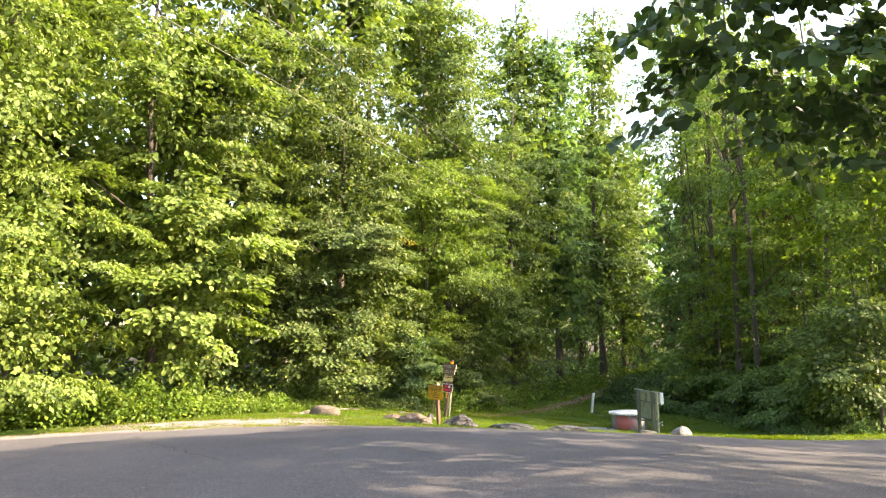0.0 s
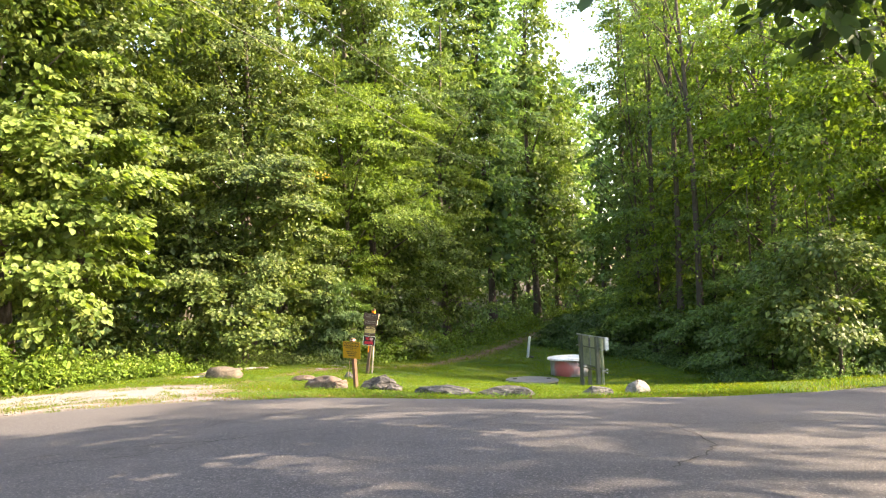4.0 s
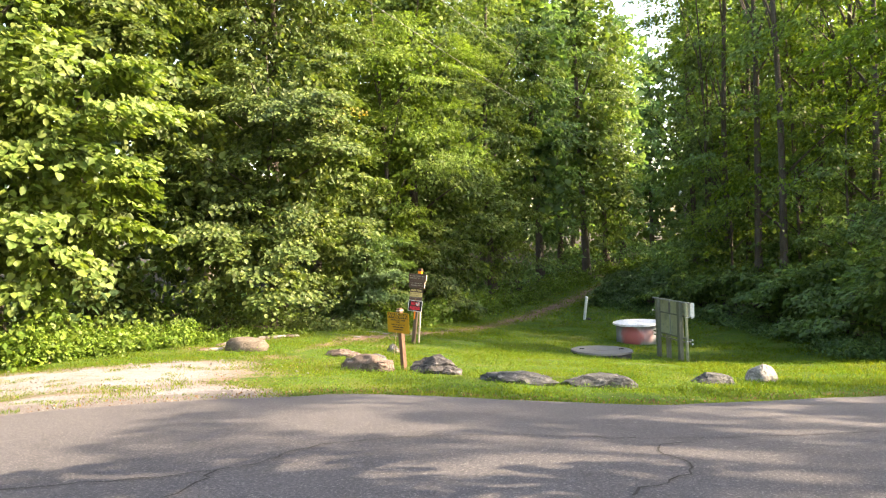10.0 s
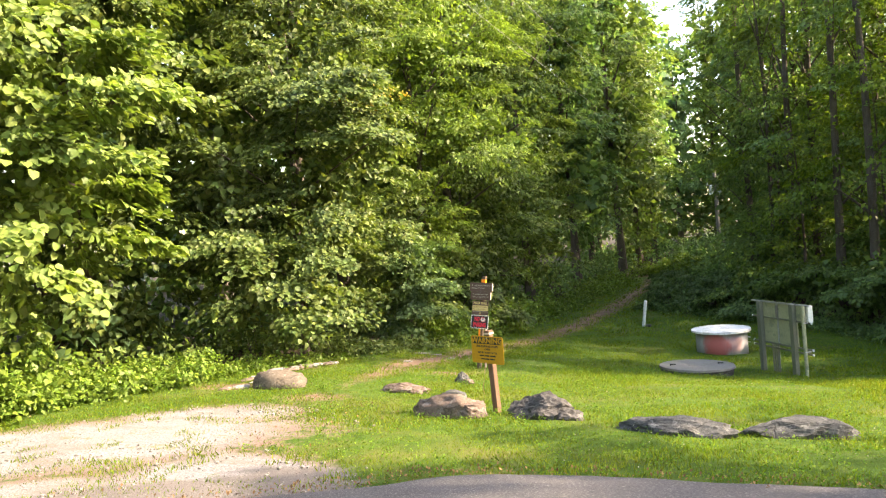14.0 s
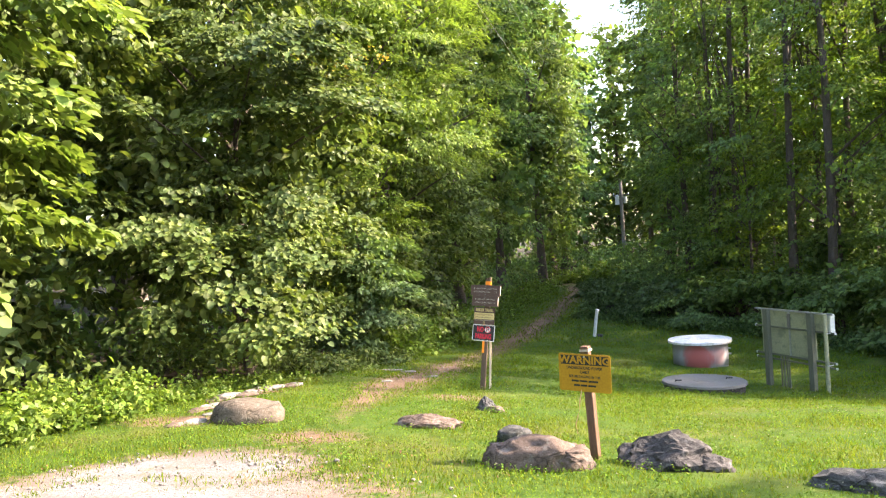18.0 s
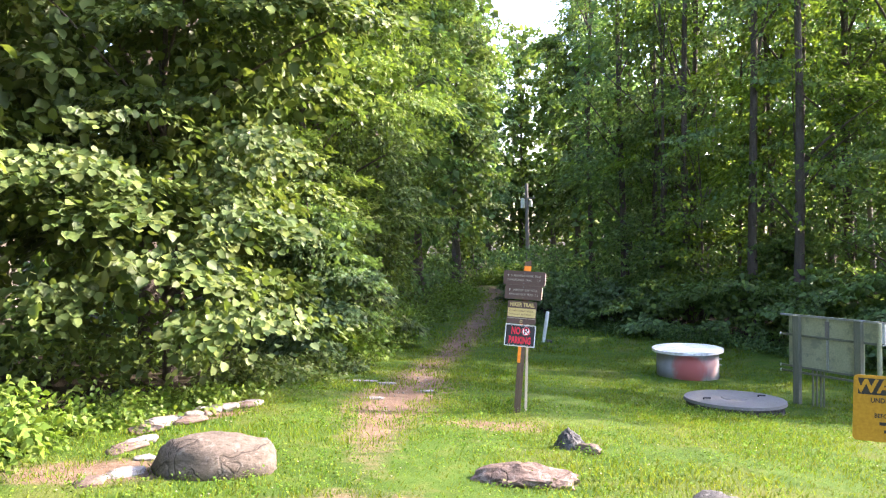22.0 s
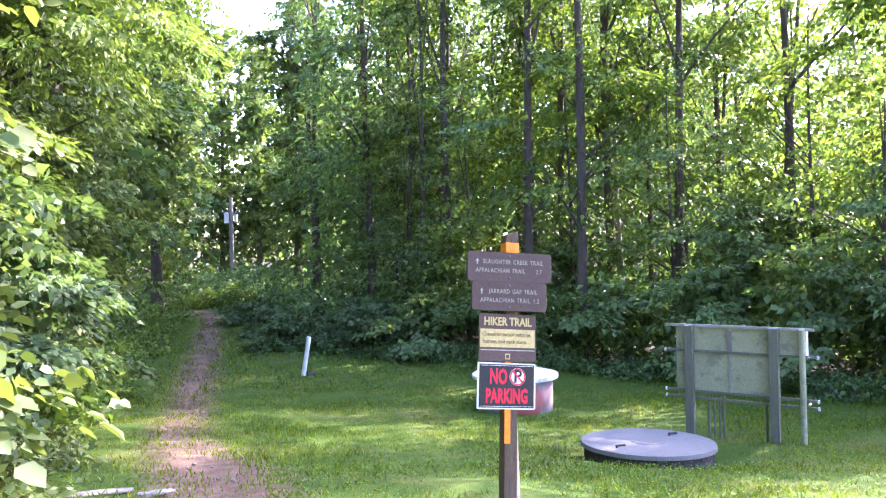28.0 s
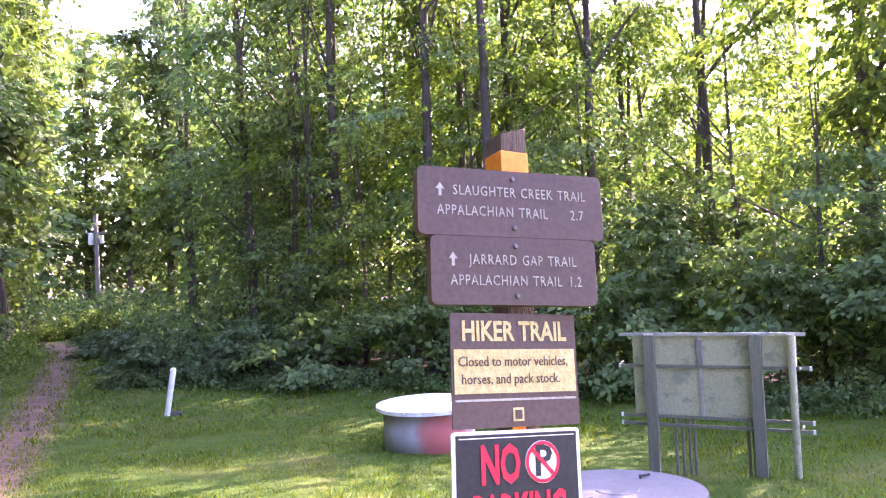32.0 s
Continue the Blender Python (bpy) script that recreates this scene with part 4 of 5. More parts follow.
thicket("high leafy crowns behind the shaded trees", 37, [(19, 34, 21, 30), (22, 30, 15, 21)], 1.8, 0.5, LEAF_BACKLIT, 16)
thicket("low shaded undergrowth at the edge of the lawn", 38, [(9.8, 14.5, 9.2, 14.5), (10.6, 15, 6.6, 9.2), (7.5, 10, 13, 16)], 9, 0.16, LEAF_DARK, 1.3)
thicket("leafy wood across the far end of the trail", 39, [(-9, 9, 63, 68)], 3.5, 0.5, LEAF_TALL, 11)


# ---- trees across the road, that shade it ----
for j, (x, y, h) in enumerate([(22, -5.6, 15.5), (21, -11.5, 15), (27, -1.5, 17), (21.5, -17, 15), (19.5, -22.5, 13), (20, -28, 15), (25.5, -7, 19), (23.2, -1.0, 16)]):
    tree("oak_tree", x, y, h, [(0, 0, h * 0.5, 3.2, 3.2, h * 0.2), (0, 0, h * 0.78, 3.5, 3.5, h * 0.22)], LEAF_TALL, "tall roadside tree that shades the asphalt", 130 + j, 220 if j == 7 else 100, 46, 0.21, 0.62, 0.24, group="roadside trees", fill=0, crown_kw={"spread": 0.6})


# Unseen trees behind the camera, added to keep low sky light off the road.
for j, (x, y, h) in enumerate([(-9, -27, 15), (-4, -27.5, 16), (1.5, -28.5, 17), (7, -28, 16), (12.5, -27, 17), (17, -25.5, 15)]):
    tree("oak_tree", x, y, h, [(0, 0, h * 0.36, 2.7, 2.7, h * 0.26), (0, 0, h * 0.76, 3.2, 3.2, h * 0.24)], LEAF_TALL, "unseen tall tree behind the camera, added to block low sky light", 150 + j, 80, 22, 0.42, 1.0, 0.22, group="roadside trees", fill=0, limbs=5)


# ---- rocks ----
def rock(x, y, w, d, h, mat, label, seed, turn=0, rough=1.0, boxy=0.75, peak=0.0, group="rocks along the lawn"):
    """A weathered rock, w by d metres on the ground and h high, part of it buried; peak pulls its top up and narrow."""
    bm = bmesh.new()
    bmesh.ops.create_icosphere(bm, subdivisions=4 if w > 0.25 else 3, radius=1)
    r = np.random.default_rng(seed)
    cuts = [(Vector(n_).normalized(), k_) for n_, k_ in zip(r.normal(0, 1, (9, 3)) * [1, 1, 0.8] + [0, 0, 0.3], 0.68 + 0.24 * r.random(9))]
    off = Vector((seed * 7.1, seed * 3.3, seed * 1.7))
    for v in bm.verts:
        c_ = Vector([math.copysign(abs(q) ** boxy, q) for q in v.co])
        for n_, k_ in cuts:
            over_ = c_.dot(n_) - k_
            if over_ > 0:
                c_ -= n_ * over_ * 0.85 * min(1, rough)
        p = c_ * 1.2 + off
        ridge = 1 - abs(noise.noise(p * 1.7)) * 2
        k_ = 0.16 * noise.noise(p * 1.1) + 0.09 * ridge + 0.09 * noise.noise(p * 3.1) + 0.06 * noise.noise(p * 6.5) + 0.035 * noise.noise(p * 13)
        c_ *= 1 + rough * k_
        if peak and c_.z > 0:
            f = 1 - peak * min(1, c_.z) ** 1.2
            c_.x, c_.y = c_.x * f + 0.12 * c_.z * peak, c_.y * f
        v.co = c_
    bmesh.ops.scale(bm, vec=(w / 2, d / 2, h * 0.82), verts=bm.verts)
    top = max(v.co.z for v in bm.verts)
    ob = part("rock", bm, mat, None, "", rough < 0.9)
    ob.matrix_world = pose(x, y, gz(x, y) + h - top, 0, 0, turn)
    return tagged(ob, label, "rock", group)


rock(-2.17, -3.12, 0.92, 0.6, 0.26, ROCK_BROWN, "rounded brown boulder at the edge of the gravel", 1, 12, 0.55, 0.95)
rock(1.42, -4.72, 0.72, 0.52, 0.25, ROCK_RED, "broad pinkish rock with a flat top in the grass", 2, -14, 0.85, 0.6)
rock(1.74, -4.78, 0.42, 0.4, 0.17, ROCK_RED, "low reddish rock broken off a broader one", 3, 20, 0.9, 0.65)
rock(1.13, -3.85, 0.32, 0.28, 0.16, ROCK_GREY, "small round grey rock behind a pink one", 4, 0, 0.8)
rock(2.5, -4.58, 0.74, 0.5, 0.28, ROCK_DARK, "dark jagged rock in the sunlit grass", 5, -10, 1.4, 0.75, 0.25)
rock(2.84, -4.66, 0.42, 0.34, 0.14, ROCK_DARK, "low dark rock leaning on a jagged one", 15, 10, 1.3, 0.8, 0.2)
rock(4.04, -5.18, 1.12, 0.52, 0.17, ROCK_GREY, "long low grey rock with lichen in the grass", 6, -5, 1.15, 0.75, 0.15)
rock(5.12, -5.02, 0.94, 0.48, 0.17, ROCK_GREY, "low flat grey rock in the grass", 7, 8, 1.0, 0.75, 0.25)
rock(6.5, -3.62, 0.58, 0.4, 0.17, ROCK_GREY, "low grey rock near the road", 8, 30, 0.9)
rock(7.15, -2.95, 0.44, 0.36, 0.27, ROCK_PALE, "pointed pale grey rock near the road", 14, 45, 1.1, 0.8, 0.5)
rock(0.05, -3.15, 0.74, 0.4, 0.14, ROCK_RED, "half-buried flat rock beside the worn trail", 10, 8, 1.2, 0.8, 0.25)
rock(0.45, -1.88, 0.3, 0.24, 0.17, ROCK_GREY, "small grey rock below the trail sign", 11, -20, 1.3, 0.85, 0.4)
rock(0.6, -2.02, 0.22, 0.16, 0.07, ROCK_RED, "small brown stone in the grass", 12, -20, 1.0)
stones = np.random.default_rng(61)
for k in range(18):
    f = k / 17
    x = np.interp(f, [0, 0.35, 0.7, 1], [-2.75, -3.3, -3.15, -2.75]) + stones.normal(0, 0.12)
    y = np.interp(f, [0, 0.35, 0.7, 1], [-3.5, -2.0, -1.1, -0.45]) + stones.normal(0, 0.1)
    w = 0.16 + 0.24 * stones.random()
    rock(x, y, w, w * (0.45 + 0.3 * stones.random()), 0.03 + 0.02 * stones.random(), ROCK_PALE if k % 3 else ROCK_RED, "flat pale stone lying beside the trail", 20 + k, 20 + 60 * stones.random(), 0.8, 0.7, 0.0, "flat pale stones")
for x, y, w in ((-2.25, 2.2, 0.5), (-1.85, 2.1, 0.3), (-1.7, 0.4, 0.28), (-1.2, 1.4, 0.24)):
    rock(x, y, w, w * 0.3, 0.02, ROCK_PALE, "flat pale stone lying in the trail", int(w * 100), 5, 0.8, 0.7, 0.0, "flat pale stones")



# ---- lettering ----
def letters(name, text, size, mat, parent, x, z, y, label="", align="CENTER", stretch=1.0, bold=0.0, spaced=1.0):
    """Raised lettering on a board's front; the board faces -y."""
    cu = bpy.data.curves.new(name, "FONT")
    cu.body, cu.size, cu.align_x, cu.align_y, cu.extrude, cu.offset = text, size, align, "CENTER", 0.0008, bold
    cu.resolution_u = 2
    cu.space_character, cu.space_word = spaced, 1.0 + (spaced - 1) * 2
    tmp = bpy.data.objects.new(name, cu)
    scene.collection.objects.link(tmp)
    bpy.context.view_layer.update()
    me = bpy.data.meshes.new_from_object(tmp)
    bpy.data.objects.remove(tmp)
    me.materials.clear()
    me.materials.append(mat)
    ob = new(name, me)
    ob.parent = parent
    ob.matrix_basis = pose(x, y, z, 90, 0, 0) @ Matrix.Diagonal((stretch, 1, 1, 1))
    if label:
        ob["label"] = label
    return ob


def rounded_board(w, h, d, r):
    bm = bmesh.new()
    ring = []
    for cx, cz, a0 in ((w / 2 - r, h / 2 - r, 0), (-w / 2 + r, h / 2 - r, 90), (-w / 2 + r, -h / 2 + r, 180), (w / 2 - r, -h / 2 + r, 270)):
        for k in range(4):
            a = radians(a0 + k * 30)
            ring.append(bm.verts.new((cx + r * math.cos(a), 0, cz + r * math.sin(a))))
    f = bm.faces.new(ring[::-1])
    out = bmesh.ops.extrude_face_region(bm, geom=[f])
    bmesh.ops.translate(bm, vec=(0, d, 0), verts=[v for v in out["geom"] if isinstance(v, bmesh.types.BMVert)])
    bmesh.ops.recalc_face_normals(bm, faces=bm.faces)
    return bm


def bolt(parent, x, z, y):
    return part("bolt", rod(bmesh.new(), (x, y, z), (x, y - 0.006, z), 0.007, 0.005, 8), BOLT_DULL, parent)


def arrow(parent, x, z, y, s):
    bm = bmesh.new()
    box(bm, x - 0.12 * s, y - 0.001, z - 0.5 * s, x + 0.12 * s, y, z + 0.1 * s)
    tri = [bm.verts.new((x + dx * s, y - 0.001, z + dz * s)) for dx, dz in ((-0.36, 0.05), (0.36, 0.05), (0, 0.55))]
    bm.faces.new(tri)
    return part("arrow", bm, CREAM, parent)


# ---- trail sign post ----
sign_post = thing("trail_sign_post", Matrix.Translation((0, 0, gz(0, 0))) @ Matrix.Rotation(math.atan2(0.16, 1.67), 4, "Y") @ Matrix.Rotation(-math.atan2(0.23, 1.67), 4, "X"), "leaning wooden post carrying brown trail signs and a no parking sign", "signpost")
H = 1.69
bm = boxed(-0.037, -0.037, -0.3, 0.037, 0.037, H, bevel=0.005)
for v in bm.verts:
    if v.co.z > H - 0.02:
        v.co.z += 0.012 * math.sin(v.co.x * 60)
part("post", bm, WOOD_OLD, sign_post)
bm = boxed(-0.039, -0.039, H - 0.112, 0.039, 0.039, H - 0.055, bevel=0.003)
part("orange_band", bm, ORANGE, sign_post, "bright orange band")
part("orange_strip", boxed(-0.04, -0.041, H - 1.14, -0.006, -0.036, H - 0.68, bevel=0.002), ORANGE, sign_post, "bright orange strip")
stake = boxed(-0.014, -0.02, -1.02, 0.014, 0.02, 0, bevel=0.003, m=Matrix.Translation((0.045, 0.075, H - 0.66)) @ Matrix.Rotation(radians(-3), 4, "Y"))
part("stake", stake, WOOD_PALE, sign_post, "pale bare wooden stake")


def sign_board(name, w, h, top, yaw, off, mat, d, r, label, tilt=0.0, x=-0.03):
    holder = part(name, rounded_board(w, h, d, r), mat, sign_post, label)
    holder.matrix_basis = pose(x, off, H - top - h / 2, 0, tilt, yaw)
    return holder


s1 = sign_board("upper_board", 0.47, 0.16, 0.118, -9, -0.07, SIGN_BROWN, 0.032, 0.014, "brown routed board lettered in cream")
letters("lettering", "SLAUGHTER CREEK TRAIL", 0.034, CREAM, s1, 0.02, 0.026, -0.001, stretch=0.76, spaced=1.14)
letters("lettering", "APPALACHIAN TRAIL", 0.034, CREAM, s1, -0.19, -0.022, -0.001, align="LEFT", stretch=0.76, spaced=1.14)
letters("lettering", "2.7", 0.034, CREAM, s1, 0.165, -0.022, -0.001, stretch=0.76, spaced=1.14)
arrow(s1, -0.182, 0.026, -0.001, 0.03)
bolt(s1, 0, 0.06, 0), bolt(s1, 0.0, -0.058, 0)
part("board_edge", boxed(0.2352, 0.002, -0.066, 0.2365, 0.03, 0.066), SIGN_EDGE, s1, "raw pale end grain")
s2 = sign_board("lower_board", 0.415, 0.158, 0.279, -9, -0.07, SIGN_BROWN, 0.032, 0.014, "brown routed board lettered in cream")
letters("lettering", "JARRARD GAP TRAIL", 0.034, CREAM, s2, 0.02, 0.024, -0.001, stretch=0.76, spaced=1.14)
letters("lettering", "APPALACHIAN TRAIL", 0.034, CREAM, s2, -0.162, -0.024, -0.001, align="LEFT", stretch=0.76, spaced=1.14)
letters("lettering", "1.2", 0.034, CREAM, s2, 0.15, -0.024, -0.001, stretch=0.76, spaced=1.14)
arrow(s2, -0.155, 0.024, -0.001, 0.03)
bolt(s2, 0, 0.058, 0), bolt(s2, 0, -0.058, 0)
part("board_edge", boxed(0.2077, 0.002, -0.066, 0.209, 0.03, 0.066), SIGN_EDGE, s2, "raw pale end grain")
s3 = sign_board("hiker_plate", 0.325, 0.255, 0.455, -4, -0.05, SIGN_BROWN, 0.004, 0.004, "brown and yellow hiker trail plate")
letters("heading", "HIKER TRAIL", 0.062, YELLOW_PALE, s3, 0, 0.085, -0.001, stretch=0.78, bold=0.0018)
part("yellow_panel", boxed(-0.156, -0.0022, -0.052, 0.156, -0.0005, 0.046), YELLOW_PALE, s3, "faded yellow panel")
letters("lettering", "Closed to motor vehicles,", 0.032, SIGN_BROWN, s3, -0.147, 0.018, -0.0032, align="LEFT", stretch=0.84)
letters("lettering", "horses, and pack stock.", 0.032, SIGN_BROWN, s3, -0.14, -0.021, -0.0032, align="LEFT", stretch=0.84)
part("small_print", boxed(-0.155, -0.0018, -0.069, 0.155, -0.0005, -0.064), CREAM, s3)
part("badge", boxed(-0.014, -0.0022, -0.115, 0.014, -0.0005, -0.085, bevel=0.0006), YELLOW_PALE, s3)
part("badge_tree", boxed(-0.009, -0.003, -0.11, 0.009, -0.0022, -0.09), SIGN_BROWN, s3)
s4 = sign_board("no_parking_plate", 0.34, 0.245, 0.717, 0, -0.042, WHITE, 0.004, 0.008, "black and red no parking plate with white rim", 0.6)
part("black_panel", boxed(-0.16, -0.002, -0.115, 0.16, -0.0005, 0.115, bevel=0.0006), BLACK, s4)
part("inner_rim", boxed(-0.153, -0.0032, 0.1065, 0.153, -0.002, 0.1085), WHITE, s4)
part("inner_rim", boxed(-0.153, -0.0032, -0.1085, 0.153, -0.002, -0.1065), WHITE, s4)
letters("lettering", "NO", 0.112, RED, s4, -0.05, 0.046, -0.0035, stretch=0.58, bold=0.004)
letters("lettering", "PARKING", 0.105, RED, s4, 0.0, -0.056, -0.0035, stretch=0.56, bold=0.004)
part("disc", rod(bmesh.new(), (0.062, -0.0035, 0.05), (0.062, -0.002, 0.05), 0.047, sides=32), WHITE, s4)
letters("letter_p", "P", 0.095, BLACK, s4, 0.062, 0.05, -0.0045, bold=0.002)
bm = bmesh.new()
n = 40
inner, outer = [], []
for k in range(n):
    a = 2 * math.pi * k / n
    inner.append(bm.verts.new((0.062 + 0.038 * math.cos(a), -0.0048, 0.05 + 0.038 * math.sin(a))))
    outer.append(bm.verts.new((0.062 + 0.046 * math.cos(a), -0.0048, 0.05 + 0.046 * math.sin(a))))
for k in range(n):
    bm.faces.new((inner[k], outer[k], outer[(k + 1) % n], inner[(k + 1) % n]))
part("red_ring", bm, RED, s4)
part("red_bar", boxed(-0.04, -0.0006, -0.0045, 0.04, 0, 0.0045, m=Matrix.Translation((0.062, -0.0052, 0.05)) @ Matrix.Rotation(radians(45), 4, "Y")), RED, s4)

# ---- warning sign ----
wz = gz(1.94, -4.42)
warn = thing("warning_sign", Matrix.Translation((1.94, -4.42, wz)) @ Matrix.Rotation(radians(-2), 4, "Y") @ Matrix.Rotation(radians(-18), 4, "Z"), "yellow warning plate on a short leaning brown post", "sign")
part("post", boxed(-0.036, -0.036, -0.3, 0.036, 0.036, 0.97, bevel=0.008), WOOD_BROWN, warn)
plate = part("plate", rounded_board(0.47, 0.325, 0.004, 0.02), YELLOW, warn, "yellow plate lettered in black")
plate.matrix_basis = pose(-0.012, -0.042, 0.745, 0, 3.5, 0)
part("tie", boxed(-0.044, -0.044, 0.925, 0.044, 0.044, 0.945, bevel=0.006), SIGN_EDGE, warn, "dull cord tied round the post")
tubes("ribbon", [([(-0.05, -0.05, 0.6), (-0.075, -0.055, 0.5), (-0.09, -0.05, 0.42), (-0.13, -0.06, 0.3), (-0.125, -0.05, 0.22)], [0.003, 0.005, 0.002, 0.005, 0.003])], ORANGE_FADED, warn, 5)["label"] = "faded orange ribbon"
part("black_band", boxed(-0.215, -0.0015, 0.068, 0.215, -0.0004, 0.148, bevel=0.0004), BLACK, plate)
letters("heading", "WARNING", 0.09, YELLOW, plate, 0, 0.107, -0.0022, stretch=1.05, bold=0.003)
letters("lettering", "UNDERGROUND POWER", 0.034, BLACK, plate, 0, 0.04, -0.001, stretch=0.82, bold=0.0008)
letters("lettering", "CABLE", 0.034, BLACK, plate, 0, 0.004, -0.001, stretch=0.85, bold=0.0008)
letters("lettering", "BEFORE DIGGING IN THIS", 0.03, BLACK, plate, 0, -0.035, -0.001, stretch=0.82, bold=0.0006)
for k, (w, z_) in enumerate([(0.12, -0.072), (0.1, -0.11)]):
    for a, b_ in ((-w, -w * 0.45), (-w * 0.38, w * 0.2), (w * 0.28, w)):
        part("print_bar", boxed(a, -0.0015, z_ - 0.008, b_, -0.0005, z_ + 0.008), BLACK, plate)
part("bolt", rod(bmesh.new(), (0, 0, 0.14), (0, -0.006, 0.14), 0.008, sides=8), STEEL, plate)

# ---- the back of the notice board, with its electric box ----
A, B = Vector((4.58, 5.06, 0.47)), Vector((5.6, 3.6, 0.54))
mid, along = (A + B) / 2, (B - A)
yaw = math.degrees(math.atan2(along.y, along.x))
L = along.to_2d().length
g0 = gz(mid.x, mid.y)
top = mid.z - g0
board = thing("notice_board", pose(mid.x, mid.y, g0, 0, 0, yaw), "back of a weathered grey-green notice board on wooden legs", "notice board")
for f in (0.17, 0.77):
    x = (f - 0.5) * L
    part("leg", boxed(x - 0.055, -0.05, -0.3, x + 0.055, 0.04, top + 0.0, bevel=0.008), WOOD_GREY, board)
xs = [0.06, 0.46, 0.8, 0.94]
for a, b_ in zip(xs[:-1], xs[1:]):
    part("panel", boxed((a - 0.5) * L + 0.004, 0.055, top - (0.9 if b_ < 0.9 else 0.33), (b_ - 0.5) * L - 0.004, 0.075, top - 0.02, bevel=0.002), SAGE, board)
for z_ in (top + 0.0, top - 0.34, top - 0.88, top - 0.97):
    part("rail", boxed(-L / 2 - 0.03, 0.02 if z_ > top - 0.1 else 0.03, z_ - 0.02, L / 2 + (0.08 if z_ < top else 0.05), 0.053, z_ + 0.014, bevel=0.003), STEEL if z_ > top - 0.1 else WOOD_GREY, board)
part("strap", boxed((0.46 - 0.5) * L - 0.016, 0.035, top - 0.9, (0.46 - 0.5) * L + 0.016, 0.054, top - 0.03, bevel=0.003), STEEL, board)
for z_ in (top - 0.34, top - 0.88, top - 0.97):
    for x in (-L / 2 - 0.034, L / 2 + 0.084):
        part("rail_cap", boxed(x - 0.012, 0.026, z_ - 0.024, x + 0.012, 0.057, z_ + 0.018, bevel=0.003), BOX_GREY, board, "pale cut rail end")
part("strap_box", boxed((0.46 - 0.5) * L - 0.03, 0.02, top - 0.33, (0.46 - 0.5) * L + 0.03, 0.05, top - 0.06, bevel=0.005), POLE_WOOD, board, "dark cover box on the strap")
part("end_pole", rod(bmesh.new(), (0.955 * L - L / 2, -0.01, -0.3), (0.955 * L - L / 2, -0.01, top), 0.036, sides=14), SAGE, board, "pale grey conduit pole")
meter = part("meter_box", boxed(0.82 * L - L / 2, 0.08, top - 0.36, 0.975 * L - L / 2, 0.19, top - 0.01, bevel=0.012), BOX_GREY, board, "pale grey electric box")
part("cover_plate", boxed(0.835 * L - L / 2, 0.19, top - 0.34, 0.96 * L - L / 2, 0.202, top - 0.03, bevel=0.004), BOX_GREY, meter)
for f in (0.29, 0.33, 0.37, 0.40, 0.70, 0.73):
    x = (f - 0.5) * L
    part("pipe", rod(bmesh.new(), (x, 0.1, -0.2), (x, 0.1, top - 0.9), 0.017, sides=8), WOOD_GREY, board)
for z_ in (top - 0.34, top - 0.92):
    part("clamp", rod(bmesh.new(), (L / 2 - 0.01, -0.06, z_), (L / 2 - 0.01, 0.06, z_), 0.012, sides=8), STEEL, board)

# ---- round tank with lid ----
wx, wy = 3.71, 8.27
wz = gz(wx, wy)
rim = -0.55
tank = thing("round_tank", pose(wx, wy, wz), "round grey tank with red paint patches under a white lid", "tank")
hgt = rim - 0.06 - wz


def shell(a0, a1, r0, r1, z0, z1, n):
    bm = bmesh.new()
    rows = []
    for k in range(n + 1):
        a = radians(a0 + (a1 - a0) * k / n)
        rows.append([bm.verts.new((r * math.cos(a), r * math.sin(a), z_)) for r, z_ in ((r0, z0), (r1, z0), (r1, z1), (r0, z1))])
    for p_, q_ in zip(rows[:-1], rows[1:]):
        for j in range(4):
            bm.faces.new((p_[j], p_[(j + 1) % 4], q_[(j + 1) % 4], q_[j]))
    bm.faces.new(rows[0]), bm.faces.new(rows[-1][::-1])
    bmesh.ops.recalc_face_normals(bm, faces=bm.faces)
    return bm


part("wall", shell(0, 360, 0.6, 0.65, -0.2, hgt, 64), DRUM, tank, "grey wall sprayed with faded red paint", True)
bm = rod(bmesh.new(), (0, 0, hgt), (0, 0, hgt + 0.03), 0.74, 0.74, 48)
rod(bm, (0, 0, hgt + 0.03), (0, 0, hgt + 0.085), 0.74, 0.05, 48)
part("lid", bm, LID_WHITE, tank, "white sheet lid, slightly domed")
part("lid_rim", shell(0, 360, 0.735, 0.748, hgt - 0.025, hgt + 0.03, 48), LID_WHITE, tank)
for k in range(3):
    part("bracket", boxed(0.62, -0.03, hgt - 0.1 - k * 0.13, 0.72, 0.03, hgt - 0.07 - k * 0.13, bevel=0.004), STEEL, tank)

# ---- round concrete cover in the lawn ----
hx, hy = 3.44, 3.87
hatch = thing("manhole_cover", pose(hx, hy, -0.85, -2.0, 1.5, 0), "wide round concrete cover lying in the lawn", "cover")
bm = rod(bmesh.new(), (0, 0, 0.105), (0, 0, 0.15), 0.775, 0.765, 56)
part("slab", bm, CONCRETE, hatch)
part("collar", rod(bmesh.new(), (0, 0, -0.25), (0, 0, 0.105), 0.735, 0.735, 40), ROCK_DARK, hatch, "dark recessed collar")
part("centre_plate", rod(bmesh.new(), (0, 0, 0.15), (0, 0, 0.158), 0.2, 0.19, 24), CONCRETE, hatch)
for a in (200, 20):
    x, y = 0.5 * math.cos(radians(a)), 0.5 * math.sin(radians(a))
    part("handle", rod(rod(bmesh.new(), (x - 0.06, y, 0.175), (x + 0.06, y, 0.175), 0.013, sides=8), (x - 0.05, y, 0.15), (x - 0.05, y, 0.175), 0.012, sides=8), BLACK, hatch)

